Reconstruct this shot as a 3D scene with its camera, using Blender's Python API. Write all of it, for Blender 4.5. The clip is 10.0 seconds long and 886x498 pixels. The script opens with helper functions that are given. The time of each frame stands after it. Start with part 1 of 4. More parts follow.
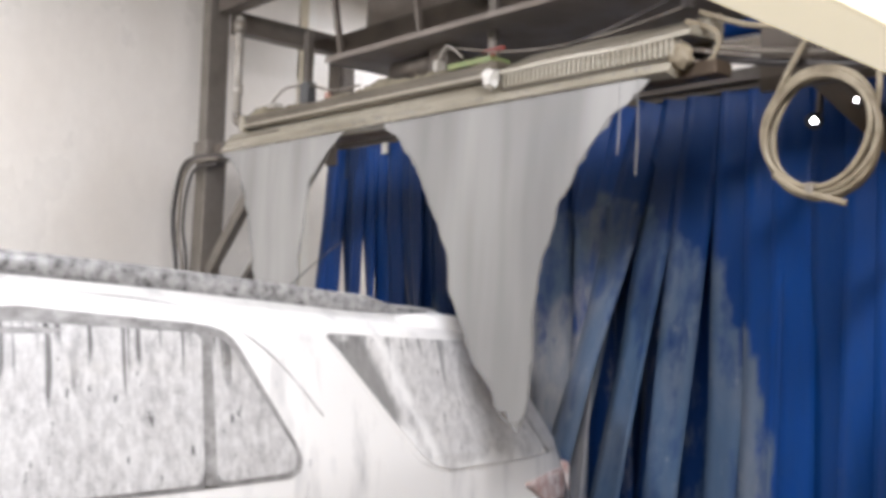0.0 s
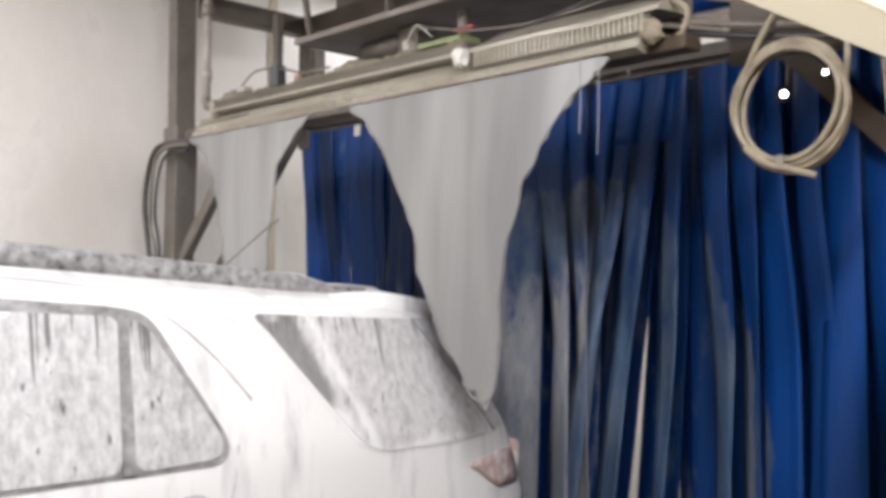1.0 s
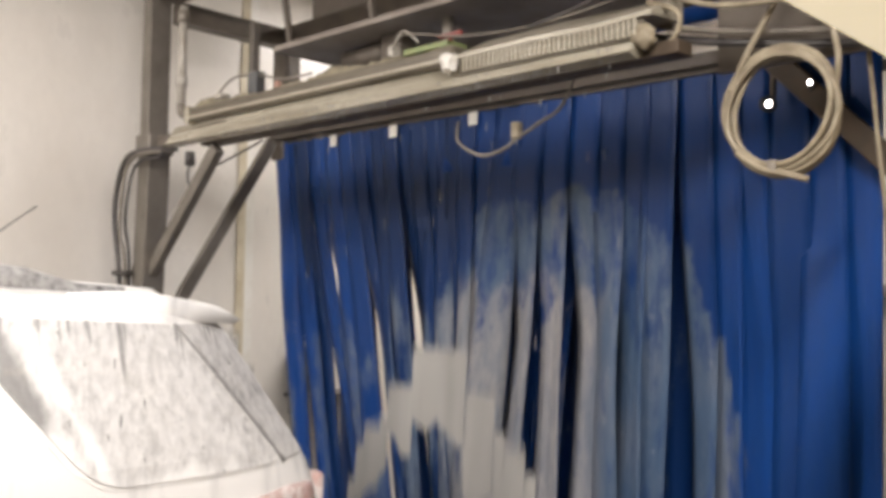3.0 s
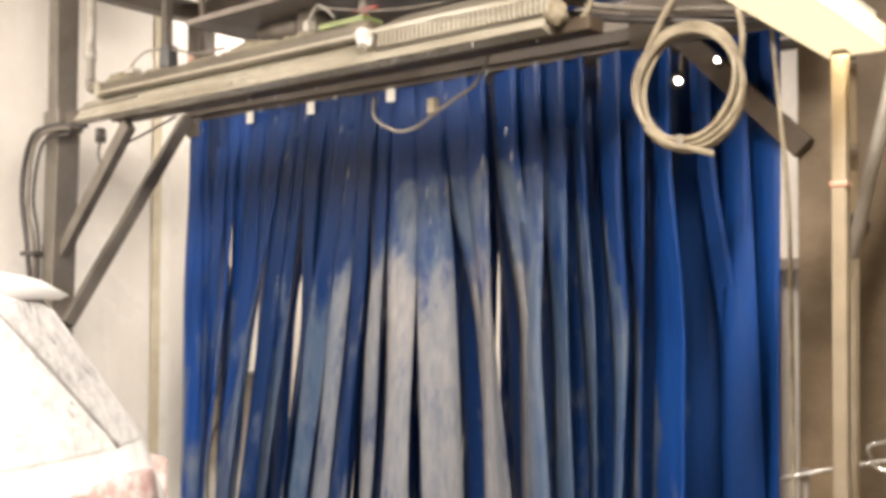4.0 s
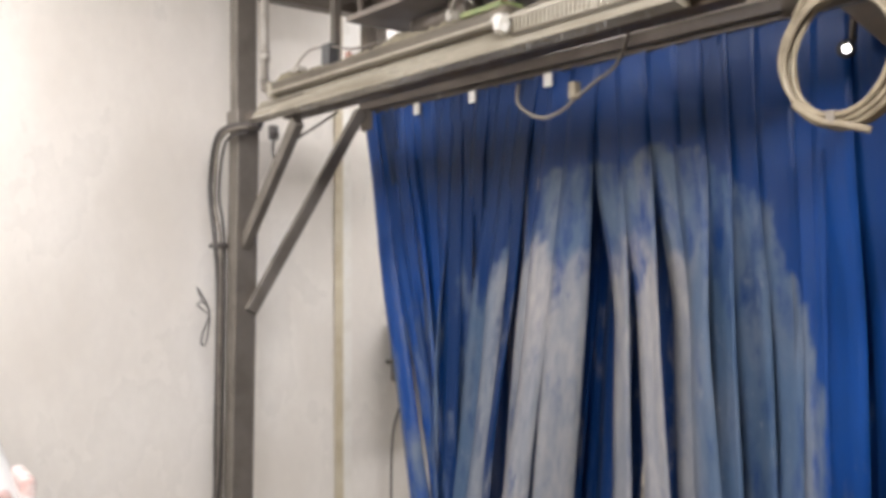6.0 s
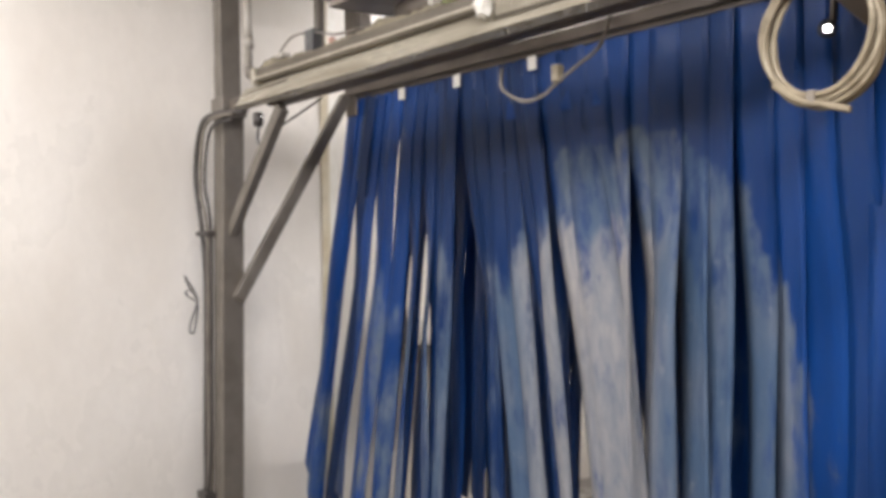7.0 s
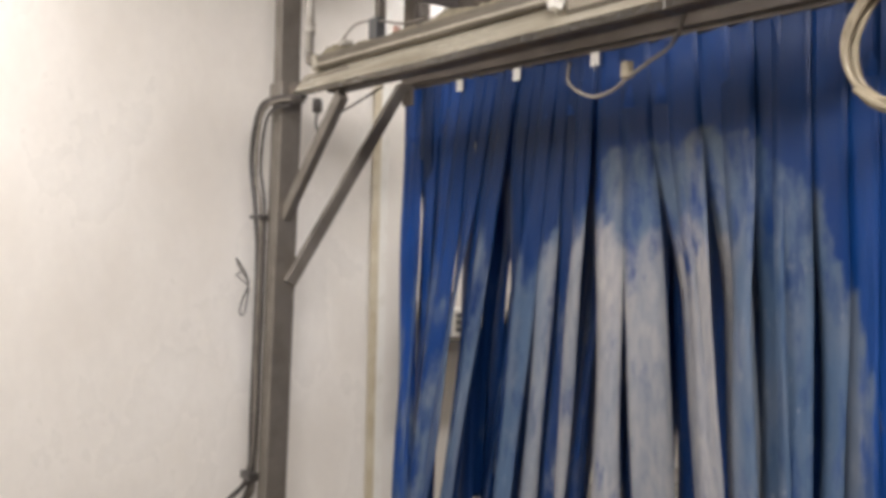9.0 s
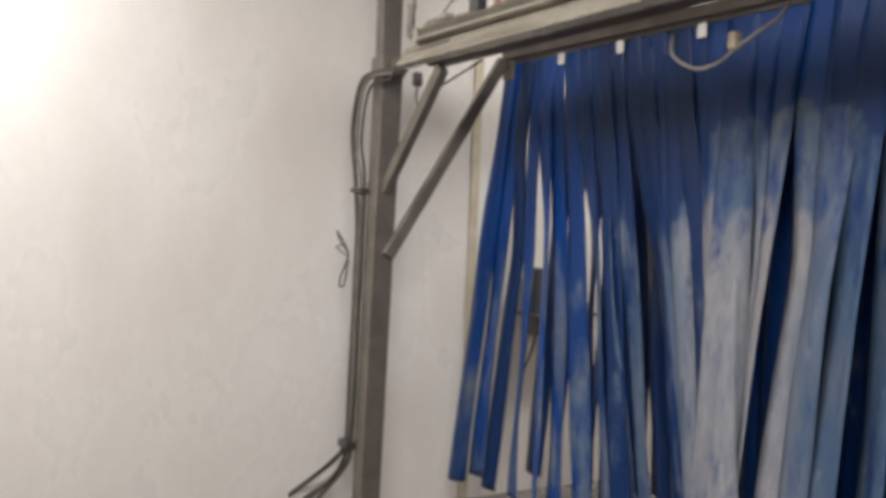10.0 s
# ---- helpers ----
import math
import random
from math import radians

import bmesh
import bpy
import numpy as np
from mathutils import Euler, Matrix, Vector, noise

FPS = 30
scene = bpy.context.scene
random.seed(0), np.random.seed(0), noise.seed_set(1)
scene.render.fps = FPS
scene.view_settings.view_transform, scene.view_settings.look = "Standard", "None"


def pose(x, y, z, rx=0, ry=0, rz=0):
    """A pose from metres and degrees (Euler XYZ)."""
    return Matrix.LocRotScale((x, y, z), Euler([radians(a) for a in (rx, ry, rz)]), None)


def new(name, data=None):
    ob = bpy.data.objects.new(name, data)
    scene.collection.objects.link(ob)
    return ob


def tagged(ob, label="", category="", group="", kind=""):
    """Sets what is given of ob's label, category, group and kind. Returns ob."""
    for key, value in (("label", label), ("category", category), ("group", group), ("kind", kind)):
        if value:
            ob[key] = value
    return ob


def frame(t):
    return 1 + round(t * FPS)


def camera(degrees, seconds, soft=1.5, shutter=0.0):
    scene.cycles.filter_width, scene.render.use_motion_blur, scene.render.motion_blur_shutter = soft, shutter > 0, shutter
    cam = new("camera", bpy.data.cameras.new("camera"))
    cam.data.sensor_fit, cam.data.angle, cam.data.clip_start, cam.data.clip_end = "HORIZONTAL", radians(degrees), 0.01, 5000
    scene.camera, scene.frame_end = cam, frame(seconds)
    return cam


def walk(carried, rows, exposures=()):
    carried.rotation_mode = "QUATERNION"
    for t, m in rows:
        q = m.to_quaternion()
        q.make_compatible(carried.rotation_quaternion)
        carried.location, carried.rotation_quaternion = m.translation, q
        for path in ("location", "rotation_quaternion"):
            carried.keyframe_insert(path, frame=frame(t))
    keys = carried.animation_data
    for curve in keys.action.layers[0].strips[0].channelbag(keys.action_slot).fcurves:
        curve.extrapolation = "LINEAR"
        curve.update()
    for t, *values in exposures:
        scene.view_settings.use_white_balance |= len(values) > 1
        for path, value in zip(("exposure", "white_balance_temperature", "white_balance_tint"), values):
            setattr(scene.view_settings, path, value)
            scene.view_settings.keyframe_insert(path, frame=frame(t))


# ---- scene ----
# The plan is drawn in units of 0.82 m, its floor at -0.55: real() gives metres over the floor.
UNIT, BASE = 0.82, -0.55
cam = camera(51.0, 10.0, soft=4.2, shutter=0.4)


def real(m):
    """A pose of the plan as a pose in metres."""
    r = m.copy()
    r.translation = (m.translation - Vector((0, 0, BASE))) * UNIT
    return r


def held(x, y, z, yaw, pitch, roll):
    """Pose of the held camera: metres, then degrees."""
    return real(pose(x, y, z, 90 + pitch, 0, yaw) @ pose(0, 0, 0, 0, 0, roll))


walk(cam, [
    (0.0, held(5.002, -2.676, 1.726, 48.16, 2.18, 1.81)),
    (0.5, held(5.006, -2.666, 1.728, 46.76, 1.08, 0.65)),
    (1.0, held(5.003, -2.653, 1.724, 46.80, 1.08, 0.47)),
    (1.5, held(4.950, -2.674, 1.688, 47.52, -0.40, 1.23)),
    (2.0, held(4.884, -2.707, 1.673, 44.63, -1.12, 0.43)),
    (2.2, held(4.875, -2.708, 1.661, 42.91, 0.49, -0.23)),
    (3.3, held(4.895, -2.735, 1.642, 44.45, 2.78, 1.14)),
    (3.5, held(4.895, -2.752, 1.646, 44.23, 2.34, 1.32)),
    (4.0, held(4.921, -2.700, 1.628, 39.46, 1.46, 0.27)),
    (4.5, held(4.986, -2.544, 1.654, 39.43, 0.53, -0.32)),
    (5.0, held(5.033, -2.471, 1.675, 46.81, 0.88, -1.76)),
    (5.5, held(5.055, -2.415, 1.650, 51.09, 0.46, -0.34)),
    (5.7, held(5.064, -2.418, 1.658, 52.30, 0.72, -0.09)),
    (6.8, held(5.094, -2.398, 1.638, 53.33, -0.21, -0.49)),
    (7.0, held(5.094, -2.403, 1.655, 52.31, -0.45, -0.96)),
    (7.5, held(5.082, -2.411, 1.650, 51.26, 0.22, -0.42)),
    (8.0, held(5.033, -2.446, 1.660, 49.39, 0.33, 0.25)),
    (8.5, held(5.041, -2.520, 1.663, 53.27, -2.06, -0.86)),
    (9.0, held(5.033, -2.505, 1.642, 54.27, -0.83, 1.42)),
    (9.5, held(5.039, -2.510, 1.647, 58.86, -0.78, 2.36)),
    (10.0, held(5.033, -2.468, 1.636, 60.56, -2.51, 2.21)),
], exposures=[(0.0, -0.25, 5870, 13), (2.2, -0.30, 6170, 13), (3.5, 0.0, 6670, 13), (4.5, 0.7, 7020, 13), (5.5, 0.1, 6120, 13), (7.0, 0.0, 6170, 13), (8.0, 0.3, 6270, 13), (9.0, -0.1, 6270, 13), (9.5, -0.07, 6190, 13), (10.0, -0.36, 6150, 13)])

# ---- world and light ----
world = bpy.data.worlds.new("world")
scene.world = world
world.use_nodes = True
wn = world.node_tree.nodes
sky = wn.new("ShaderNodeTexSky")
sky.sky_type, sky.sun_disc, sky.sun_elevation, sky.sun_rotation = "NISHITA", False, radians(35), radians(200)
wn["Background"].inputs[1].default_value = 0.08
world.node_tree.links.new(sky.outputs[0], wn["Background"].inputs[0])


def area(name, m, sx, sy, watts, color):
    data = bpy.data.lights.new(name, "AREA")
    data.shape, data.size, data.size_y, data.energy, data.color = "RECTANGLE", sx * UNIT, sy * UNIT, watts, color
    ob = new(name, data)
    ob.matrix_world = real(m)
    return ob


WHITE = (1.0, 0.955, 0.905)
# under the ceiling luminaires, and under the low luminaire beside the gantry
area("tube_light", pose(4.7, -2.5, 3.50, 0, 26, 0), 0.25, 2.6, 185, WHITE)
area("tube_light", pose(0.5, -3.3, 3.93), 0.25, 2.6, 135, WHITE)
# the two rear ones are added to brighten the far end of the bay
area("tube_light", pose(0.4, 3.2, 3.93), 0.25, 2.4, 110, WHITE)
area("tube_light", pose(4.9, 3.2, 3.93), 0.25, 2.4, 17, (1.0, 0.78, 0.48))
area("tube_light", pose(4.17, -0.55, 2.235), 0.10, 1.1, 4, (1.0, 0.80, 0.50))

# ---- materials ----


def nodes(name):
    mat = bpy.data.materials.new(name)
    mat.use_nodes = True
    return mat, mat.node_tree.nodes, mat.node_tree.links, mat.node_tree.nodes["Principled BSDF"]


def mix_color(n, l, fac, a, b):
    mx = n.new("ShaderNodeMix")
    mx.data_type = "RGBA"
    if isinstance(fac, float):
        mx.inputs[0].default_value = fac
    else:
        l.new(fac, mx.inputs[0])
    for sock, val in ((mx.inputs[6], a), (mx.inputs[7], b)):
        if isinstance(val, tuple):
            sock.default_value = (*val, 1)
        else:
            l.new(val, sock)
    return mx.outputs[2]


def noise_fac(n, l, scale, stretch=(1, 1, 1), lo=0.35, hi=0.65, detail=5.0, rough=0.6, coord="Object", offset=None):
    tc, mp, nz, rp = n.new("ShaderNodeTexCoord"), n.new("ShaderNodeMapping"), n.new("ShaderNodeTexNoise"), n.new("ShaderNodeMapRange")
    mp.inputs["Scale"].default_value = stretch
    l.new(tc.outputs[coord], mp.inputs["Vector"])
    if offset is not None:
        l.new(offset, mp.inputs["Location"])
    l.new(mp.outputs[0], nz.inputs["Vector"])
    nz.inputs["Scale"].default_value, nz.inputs["Detail"].default_value, nz.inputs["Roughness"].default_value = scale, detail, rough
    rp.inputs[1].default_value, rp.inputs[2].default_value = lo, hi
    l.new(nz.outputs[0], rp.inputs[0])
    return rp.outputs[0]


def bump(n, l, p, height, strength=0.3, distance=0.01):
    b = n.new("ShaderNodeBump")
    b.inputs["Strength"].default_value, b.inputs["Distance"].default_value = strength, distance
    l.new(height, b.inputs["Height"])
    l.new(b.outputs[0], p.inputs["Normal"])


def plain(name, a, b, scale=8.0, rough=0.5, metal=0.0, stretch=(1, 1, 1), relief=0.2, fine=60.0, lo=0.35, hi=0.65, coat=0.0):
    """A surface of colour a with worn or stained patches of colour b and a fine relief."""
    mat, n, l, p = nodes(name)
    f = noise_fac(n, l, scale, stretch, lo, hi)
    g = noise_fac(n, l, fine, stretch, 0.3, 0.7, detail=3)
    c = mix_color(n, l, f, a, b)
    c2 = mix_color(n, l, g, c, tuple(0.86 * (x + y) / 2 for x, y in zip(a, b)))
    blend = mix_color(n, l, 0.3, c, c2)
    l.new(blend, p.inputs["Base Color"])
    r = n.new("ShaderNodeMapRange")
    r.inputs[3].default_value, r.inputs[4].default_value = rough * 0.75, min(1.0, rough * 1.25)
    l.new(f, r.inputs[0])
    l.new(r.outputs[0], p.inputs["Roughness"])
    p.inputs["Metallic"].default_value = metal
    p.inputs["Coat Weight"].default_value = coat
    if relief:
        bump(n, l, p, g, relief, 0.004)
    return mat


def glowing(name, color, strength):
    mat, n, l, p = nodes(name)
    p.inputs["Base Color"].default_value = (*color, 1)
    p.inputs["Emission Color"].default_value = (*color, 1)
    p.inputs["Emission Strength"].default_value = strength
    return mat


M_WALL = plain("white_wall_panel", (0.78, 0.745, 0.69), (0.68, 0.635, 0.57), 1.3, 0.30, relief=0.05, fine=25.0, stretch=(1, 1, 0.6))
M_WALL2 = plain("cream_wall_paint", (0.44, 0.34, 0.20), (0.28, 0.20, 0.11), 1.2, 0.6)
M_CEIL = plain("ceiling_board", (0.45, 0.42, 0.38), (0.30, 0.27, 0.24), 1.5, 0.7)
M_FLOOR = plain("wet_concrete", (0.20, 0.19, 0.17), (0.11, 0.10, 0.09), 2.2, 0.28)
M_TRIM = plain("yellowed_joint_strip", (0.62, 0.56, 0.42), (0.45, 0.38, 0.26), 6, 0.5)
M_STEEL = plain("dark_brown_steel", (0.085, 0.070, 0.057), (0.15, 0.125, 0.10), 7, 0.45, 0.2)
M_STEEL2 = plain("grey_painted_steel", (0.205, 0.182, 0.155), (0.14, 0.122, 0.10), 6, 0.42, 0.2)
M_TROUGH = plain("cream_trough_metal", (0.44, 0.405, 0.325), (0.21, 0.18, 0.125), 5, 0.35, 0.1, stretch=(0.35, 1, 3), lo=0.42, hi=0.72)
M_TROUGH2 = plain("stained_trough_metal", (0.16, 0.135, 0.10), (0.08, 0.068, 0.05), 5, 0.42, 0.2, stretch=(0.4, 1, 3))
M_BOARD = plain("grey_brown_board", (0.27, 0.235, 0.20), (0.19, 0.16, 0.135), 3, 0.6)
M_BOARD2 = plain("dark_brown_board", (0.085, 0.068, 0.052), (0.14, 0.115, 0.09), 3, 0.6)
M_PVC = plain("grey_white_pvc", (0.50, 0.47, 0.42), (0.32, 0.29, 0.24), 9, 0.35)
M_HOSE = plain("cream_hose", (0.34, 0.29, 0.205), (0.18, 0.145, 0.095), 14, 0.6)
M_CABLE = plain("black_cable", (0.035, 0.032, 0.03), (0.07, 0.06, 0.055), 12, 0.4)
M_CABLE2 = plain("grey_cable", (0.25, 0.22, 0.18), (0.14, 0.12, 0.10), 12, 0.45)
M_WHITE = plain("white_plastic", (0.82, 0.80, 0.75), (0.68, 0.65, 0.58), 10, 0.3)
M_RED = plain("red_plastic", (0.30, 0.055, 0.045), (0.20, 0.06, 0.05), 10, 0.35)
M_FADED = plain("faded_red_tape", (0.42, 0.20, 0.15), (0.50, 0.36, 0.29), 20, 0.5)
M_POST = plain("dirty_beige_paint", (0.26, 0.215, 0.155), (0.17, 0.135, 0.09), 5, 0.5)
M_BROWN = plain("rusty_brown_steel", (0.20, 0.145, 0.09), (0.12, 0.085, 0.05), 5, 0.55)
M_RUST = plain("dark_rusty_steel", (0.050, 0.036, 0.024), (0.095, 0.066, 0.042), 9, 0.6, 0.1)
M_MUD = plain("dried_mud", (0.17, 0.145, 0.095), (0.30, 0.265, 0.19), 22, 0.85, relief=0.6, fine=90.0)
M_GREEN = plain("green_board", (0.16, 0.22, 0.08), (0.28, 0.30, 0.12), 30, 0.4)
M_TYRE = plain("tyre_rubber", (0.02, 0.02, 0.02), (0.045, 0.04, 0.04), 9, 0.7)
M_RIM = plain("alloy_rim", (0.6, 0.6, 0.6), (0.45, 0.45, 0.45), 9, 0.3, 0.9)
M_DARKBOX = plain("dark_grey_plastic", (0.05, 0.05, 0.055), (0.09, 0.09, 0.09), 6, 0.4)
M_CHROME = plain("brushed_steel", (0.65, 0.62, 0.57), (0.5, 0.47, 0.42), 20, 0.25, 0.9)
M_GLOW = glowing("lit_luminaire", (1.0, 0.87, 0.60), 0.72)
M_GLOW2 = glowing("lit_tube_diffuser", (1.0, 0.93, 0.8), 6.0)
M_BULB = glowing("bulb", (1.0, 0.97, 0.9), 25.0)
M_DAY = glowing("daylight_outside", (0.75, 0.95, 0.55), 1.3)


def foam_paint(name):
    mat, n, l, p = nodes(name)
    f = noise_fac(n, l, 9, (1, 1, 0.18), 0.24, 0.48, detail=6)
    g = noise_fac(n, l, 60, (1, 1, 0.5), 0.35, 0.75)
    c = mix_color(n, l, f, (0.55, 0.545, 0.54), (0.86, 0.845, 0.82))
    l.new(c, p.inputs["Base Color"])
    r = n.new("ShaderNodeMapRange")
    r.inputs[3].default_value, r.inputs[4].default_value = 0.16, 0.5
    l.new(f, r.inputs[0])
    l.new(r.outputs[0], p.inputs["Roughness"])
    p.inputs["Coat Weight"].default_value = 0.4
    bump(n, l, p, f, 0.35, 0.006)
    return mat


def calc(n, l, op, a, b=0.0, clamp=False):
    m = n.new("ShaderNodeMath")
    m.operation, m.use_clamp = op, clamp
    for sock, val in zip(m.inputs, (a, b)):
        if isinstance(val, (int, float)):
            sock.default_value = val
        else:
            l.new(val, sock)
    return m.outputs[0]


def foam_glass(name, quarter=False):
    """Car glass under a mottled film of foam; clear fingers run down from the upper edge, thick foam slides over it."""
    mat, n, l, p = nodes(name)
    tc, sp = n.new("ShaderNodeTexCoord"), n.new("ShaderNodeSeparateXYZ")
    l.new(tc.outputs["Object"], sp.inputs[0])
    u, z = calc(n, l, "DIVIDE", sp.outputs[1], UNIT), calc(n, l, "DIVIDE", sp.outputs[2], UNIT)
    blot = noise_fac(n, l, 40, (1, 1, 0.42), 0.36, 0.62, detail=8, rough=0.75)
    wide = noise_fac(n, l, 7, (1, 1, 0.5), 0.35, 0.65, detail=4)
    spot = noise_fac(n, l, 34, (1, 1, 0.30), 0.63, 0.68, detail=4)
    c = mix_color(n, l, blot, (0.40, 0.39, 0.38) if quarter else (0.30, 0.29, 0.285), (0.74, 0.725, 0.705) if quarter else (0.62, 0.61, 0.595))
    c = mix_color(n, l, calc(n, l, "MULTIPLY", wide, 0.35), c, (0.70, 0.69, 0.68))
    c = mix_color(n, l, calc(n, l, "MULTIPLY", spot, 0.85), c, (0.09, 0.09, 0.09))
    # fingers: narrow columns, each with its own length below the upper edge
    col = noise_fac(n, l, 46, (0, 1, 0.02), 0.50, 0.56, detail=2, rough=0.5)
    col2 = noise_fac(n, l, 15, (0, 1, 0), 0.36, 0.66, detail=2)
    below = calc(n, l, "SUBTRACT", 1.575, z)
    reach = calc(n, l, "SUBTRACT", calc(n, l, "MULTIPLY", col2, 0.30), 0.03)
    finger = calc(n, l, "MULTIPLY", col, calc(n, l, "MULTIPLY", calc(n, l, "SUBTRACT", reach, below), 22.0, True))
    c = mix_color(n, l, calc(n, l, "MULTIPLY", finger, 0.6 if quarter else 0.85), c, (0.085, 0.083, 0.08))
    if quarter:
        v = calc(n, l, "ADD", u, calc(n, l, "MULTIPLY", z, 0.49))
        rag = noise_fac(n, l, 9, (1, 1, 0.5), 0.25, 0.75, detail=6, rough=0.65)
        band = calc(n, l, "SUBTRACT", 0.042, calc(n, l, "ABSOLUTE", calc(n, l, "SUBTRACT", v, 0.16)))
        low = calc(n, l, "MINIMUM", calc(n, l, "SUBTRACT", 0.14, v), calc(n, l, "SUBTRACT", 1.22, z))
        foot = calc(n, l, "MULTIPLY", calc(n, l, "SUBTRACT", 1.05, z), 0.8)
        sky_band = calc(n, l, "SUBTRACT", calc(n, l, "MULTIPLY", calc(n, l, "SUBTRACT", z, 1.50), 0.8), 0.06)
        mask = calc(n, l, "MAXIMUM", calc(n, l, "MAXIMUM", band, low), calc(n, l, "MAXIMUM", foot, sky_band))
        mask = calc(n, l, "ADD", mask, calc(n, l, "MULTIPLY", calc(n, l, "SUBTRACT", rag, 0.5), 0.12))
        mask = calc(n, l, "MULTIPLY", mask, 22.0, True)
        # the foremost corner has been rinsed almost clear
        rinsed = calc(n, l, "MULTIPLY", calc(n, l, "ADD", calc(n, l, "SUBTRACT", 0.105, v), calc(n, l, "MULTIPLY", calc(n, l, "SUBTRACT", rag, 0.5), 0.05)), 25.0, True)
        c = mix_color(n, l, calc(n, l, "MULTIPLY", rinsed, 0.75), c, (0.17, 0.165, 0.16))
        c = mix_color(n, l, mask, c, (0.86, 0.85, 0.83))
    l.new(c, p.inputs["Base Color"])
    p.inputs["Roughness"].default_value = 0.38
    p.inputs["Coat Weight"].default_value = 0.15
    bump(n, l, p, blot, 0.25, 0.004)
    return mat


M_PAINT = foam_paint("foamed_white_paint")
M_GLASS = foam_glass("foamed_glass")
M_GLASS2 = foam_glass("foamed_quarter_glass", True)
M_GLASS3 = foam_glass("foamed_small_glass")
M_SEAL = plain("grey_window_seal", (0.16, 0.155, 0.15), (0.40, 0.39, 0.38), 16, 0.4)
M_SEAL2 = plain("foamed_grey_seam", (0.42, 0.41, 0.40), (0.74, 0.73, 0.72), 9, 0.4)
M_RAIL = plain("wet_roof_rail", (0.12, 0.118, 0.115), (0.50, 0.49, 0.48), 30, 0.35)
M_LAMP = plain("foamed_tail_lamp", (0.56, 0.33, 0.29), (0.80, 0.73, 0.70), 22, 0.25, coat=0.5)


def cloth(name):
    """Wet blue curtain cloth; the worn, soap-caked part follows the attribute 'wear'."""
    mat, n, l, p = nodes(name)
    oi, at = n.new("ShaderNodeObjectInfo"), n.new("ShaderNodeAttribute")
    at.attribute_name = "wear"
    cb = n.new("ShaderNodeCombineXYZ")
    mul = n.new("ShaderNodeMath")
    mul.operation, mul.inputs[1].default_value = "MULTIPLY", 37.0
    l.new(oi.outputs["Random"], mul.inputs[0])
    l.new(mul.outputs[0], cb.inputs[0])
    l.new(mul.outputs[0], cb.inputs[2])
    blot = noise_fac(n, l, 9, (1, 1, 0.30), 0.30, 0.70, detail=7, rough=0.72, offset=cb.outputs[0])
    fine = noise_fac(n, l, 45, (1, 1, 0.22), 0.3, 0.7, detail=5, offset=cb.outputs[0])
    tone = mix_color(n, l, oi.outputs["Random"], (0.005, 0.033, 0.150), (0.006, 0.064, 0.31))
    # wear minus blotches, sharpened
    s1, s2, s3 = n.new("ShaderNodeMath"), n.new("ShaderNodeMath"), n.new("ShaderNodeMapRange")
    s1.operation, s1.inputs[1].default_value = "MULTIPLY", 0.95
    l.new(blot, s1.inputs[0])
    s2.operation = "SUBTRACT"
    l.new(at.outputs["Fac"], s2.inputs[0])
    l.new(s1.outputs[0], s2.inputs[1])
    s3.inputs[1].default_value, s3.inputs[2].default_value = -0.05, 0.40
    s3.inputs[3].default_value, s3.inputs[4].default_value = 0.0, 0.92
    l.new(s2.outputs[0], s3.inputs[0])
    da = n.new("ShaderNodeAttribute")
    da.attribute_name = "dry"
    patch = noise_fac(n, l, 5.0, (1, 1, 0.35), 0.35, 0.68, detail=6, offset=cb.outputs[0])
    dry = calc(n, l, "ADD", calc(n, l, "MULTIPLY", da.outputs["Fac"], 0.8), calc(n, l, "MULTIPLY", calc(n, l, "SUBTRACT", patch, 0.35), 0.55), True)
    speck = noise_fac(n, l, 26, (1, 1, 0.5), 0.60, 0.72, detail=6, rough=0.7, offset=cb.outputs[0])
    damp_cake = mix_color(n, l, oi.outputs["Random"], (0.065, 0.115, 0.200), (0.135, 0.180, 0.245))
    dry_cake = mix_color(n, l, oi.outputs["Random"], (0.28, 0.275, 0.275), (0.47, 0.44, 0.41))
    worn = mix_color(n, l, dry, damp_cake, dry_cake)
    worn = mix_color(n, l, calc(n, l, "MULTIPLY", speck, 0.65), worn, (0.34, 0.35, 0.37))
    worn = mix_color(n, l, calc(n, l, "MULTIPLY", fine, 0.5), worn, (0.075, 0.11, 0.17))
    dull = mix_color(n, l, fine, tone, (0.02, 0.06, 0.16))
    base = mix_color(n, l, 0.3, tone, dull)
    # darkens the base blue by the strip's own vertex layer
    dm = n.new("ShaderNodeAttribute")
    dm.attribute_name = "darkening"
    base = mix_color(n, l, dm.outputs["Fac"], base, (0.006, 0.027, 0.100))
    c = mix_color(n, l, s3.outputs[0], base, worn)
    l.new(c, p.inputs["Base Color"])
    r = n.new("ShaderNodeMapRange")
    r.inputs[3].default_value, r.inputs[4].default_value = 0.34, 0.62
    l.new(s3.outputs[0], r.inputs[0])
    l.new(r.outputs[0], p.inputs["Roughness"])
    p.inputs["Specular IOR Level"].default_value = 0.25
    bump(n, l, p, fine, 0.35, 0.006)
    return mat


M_CLOTH = cloth("wet_blue_cloth")


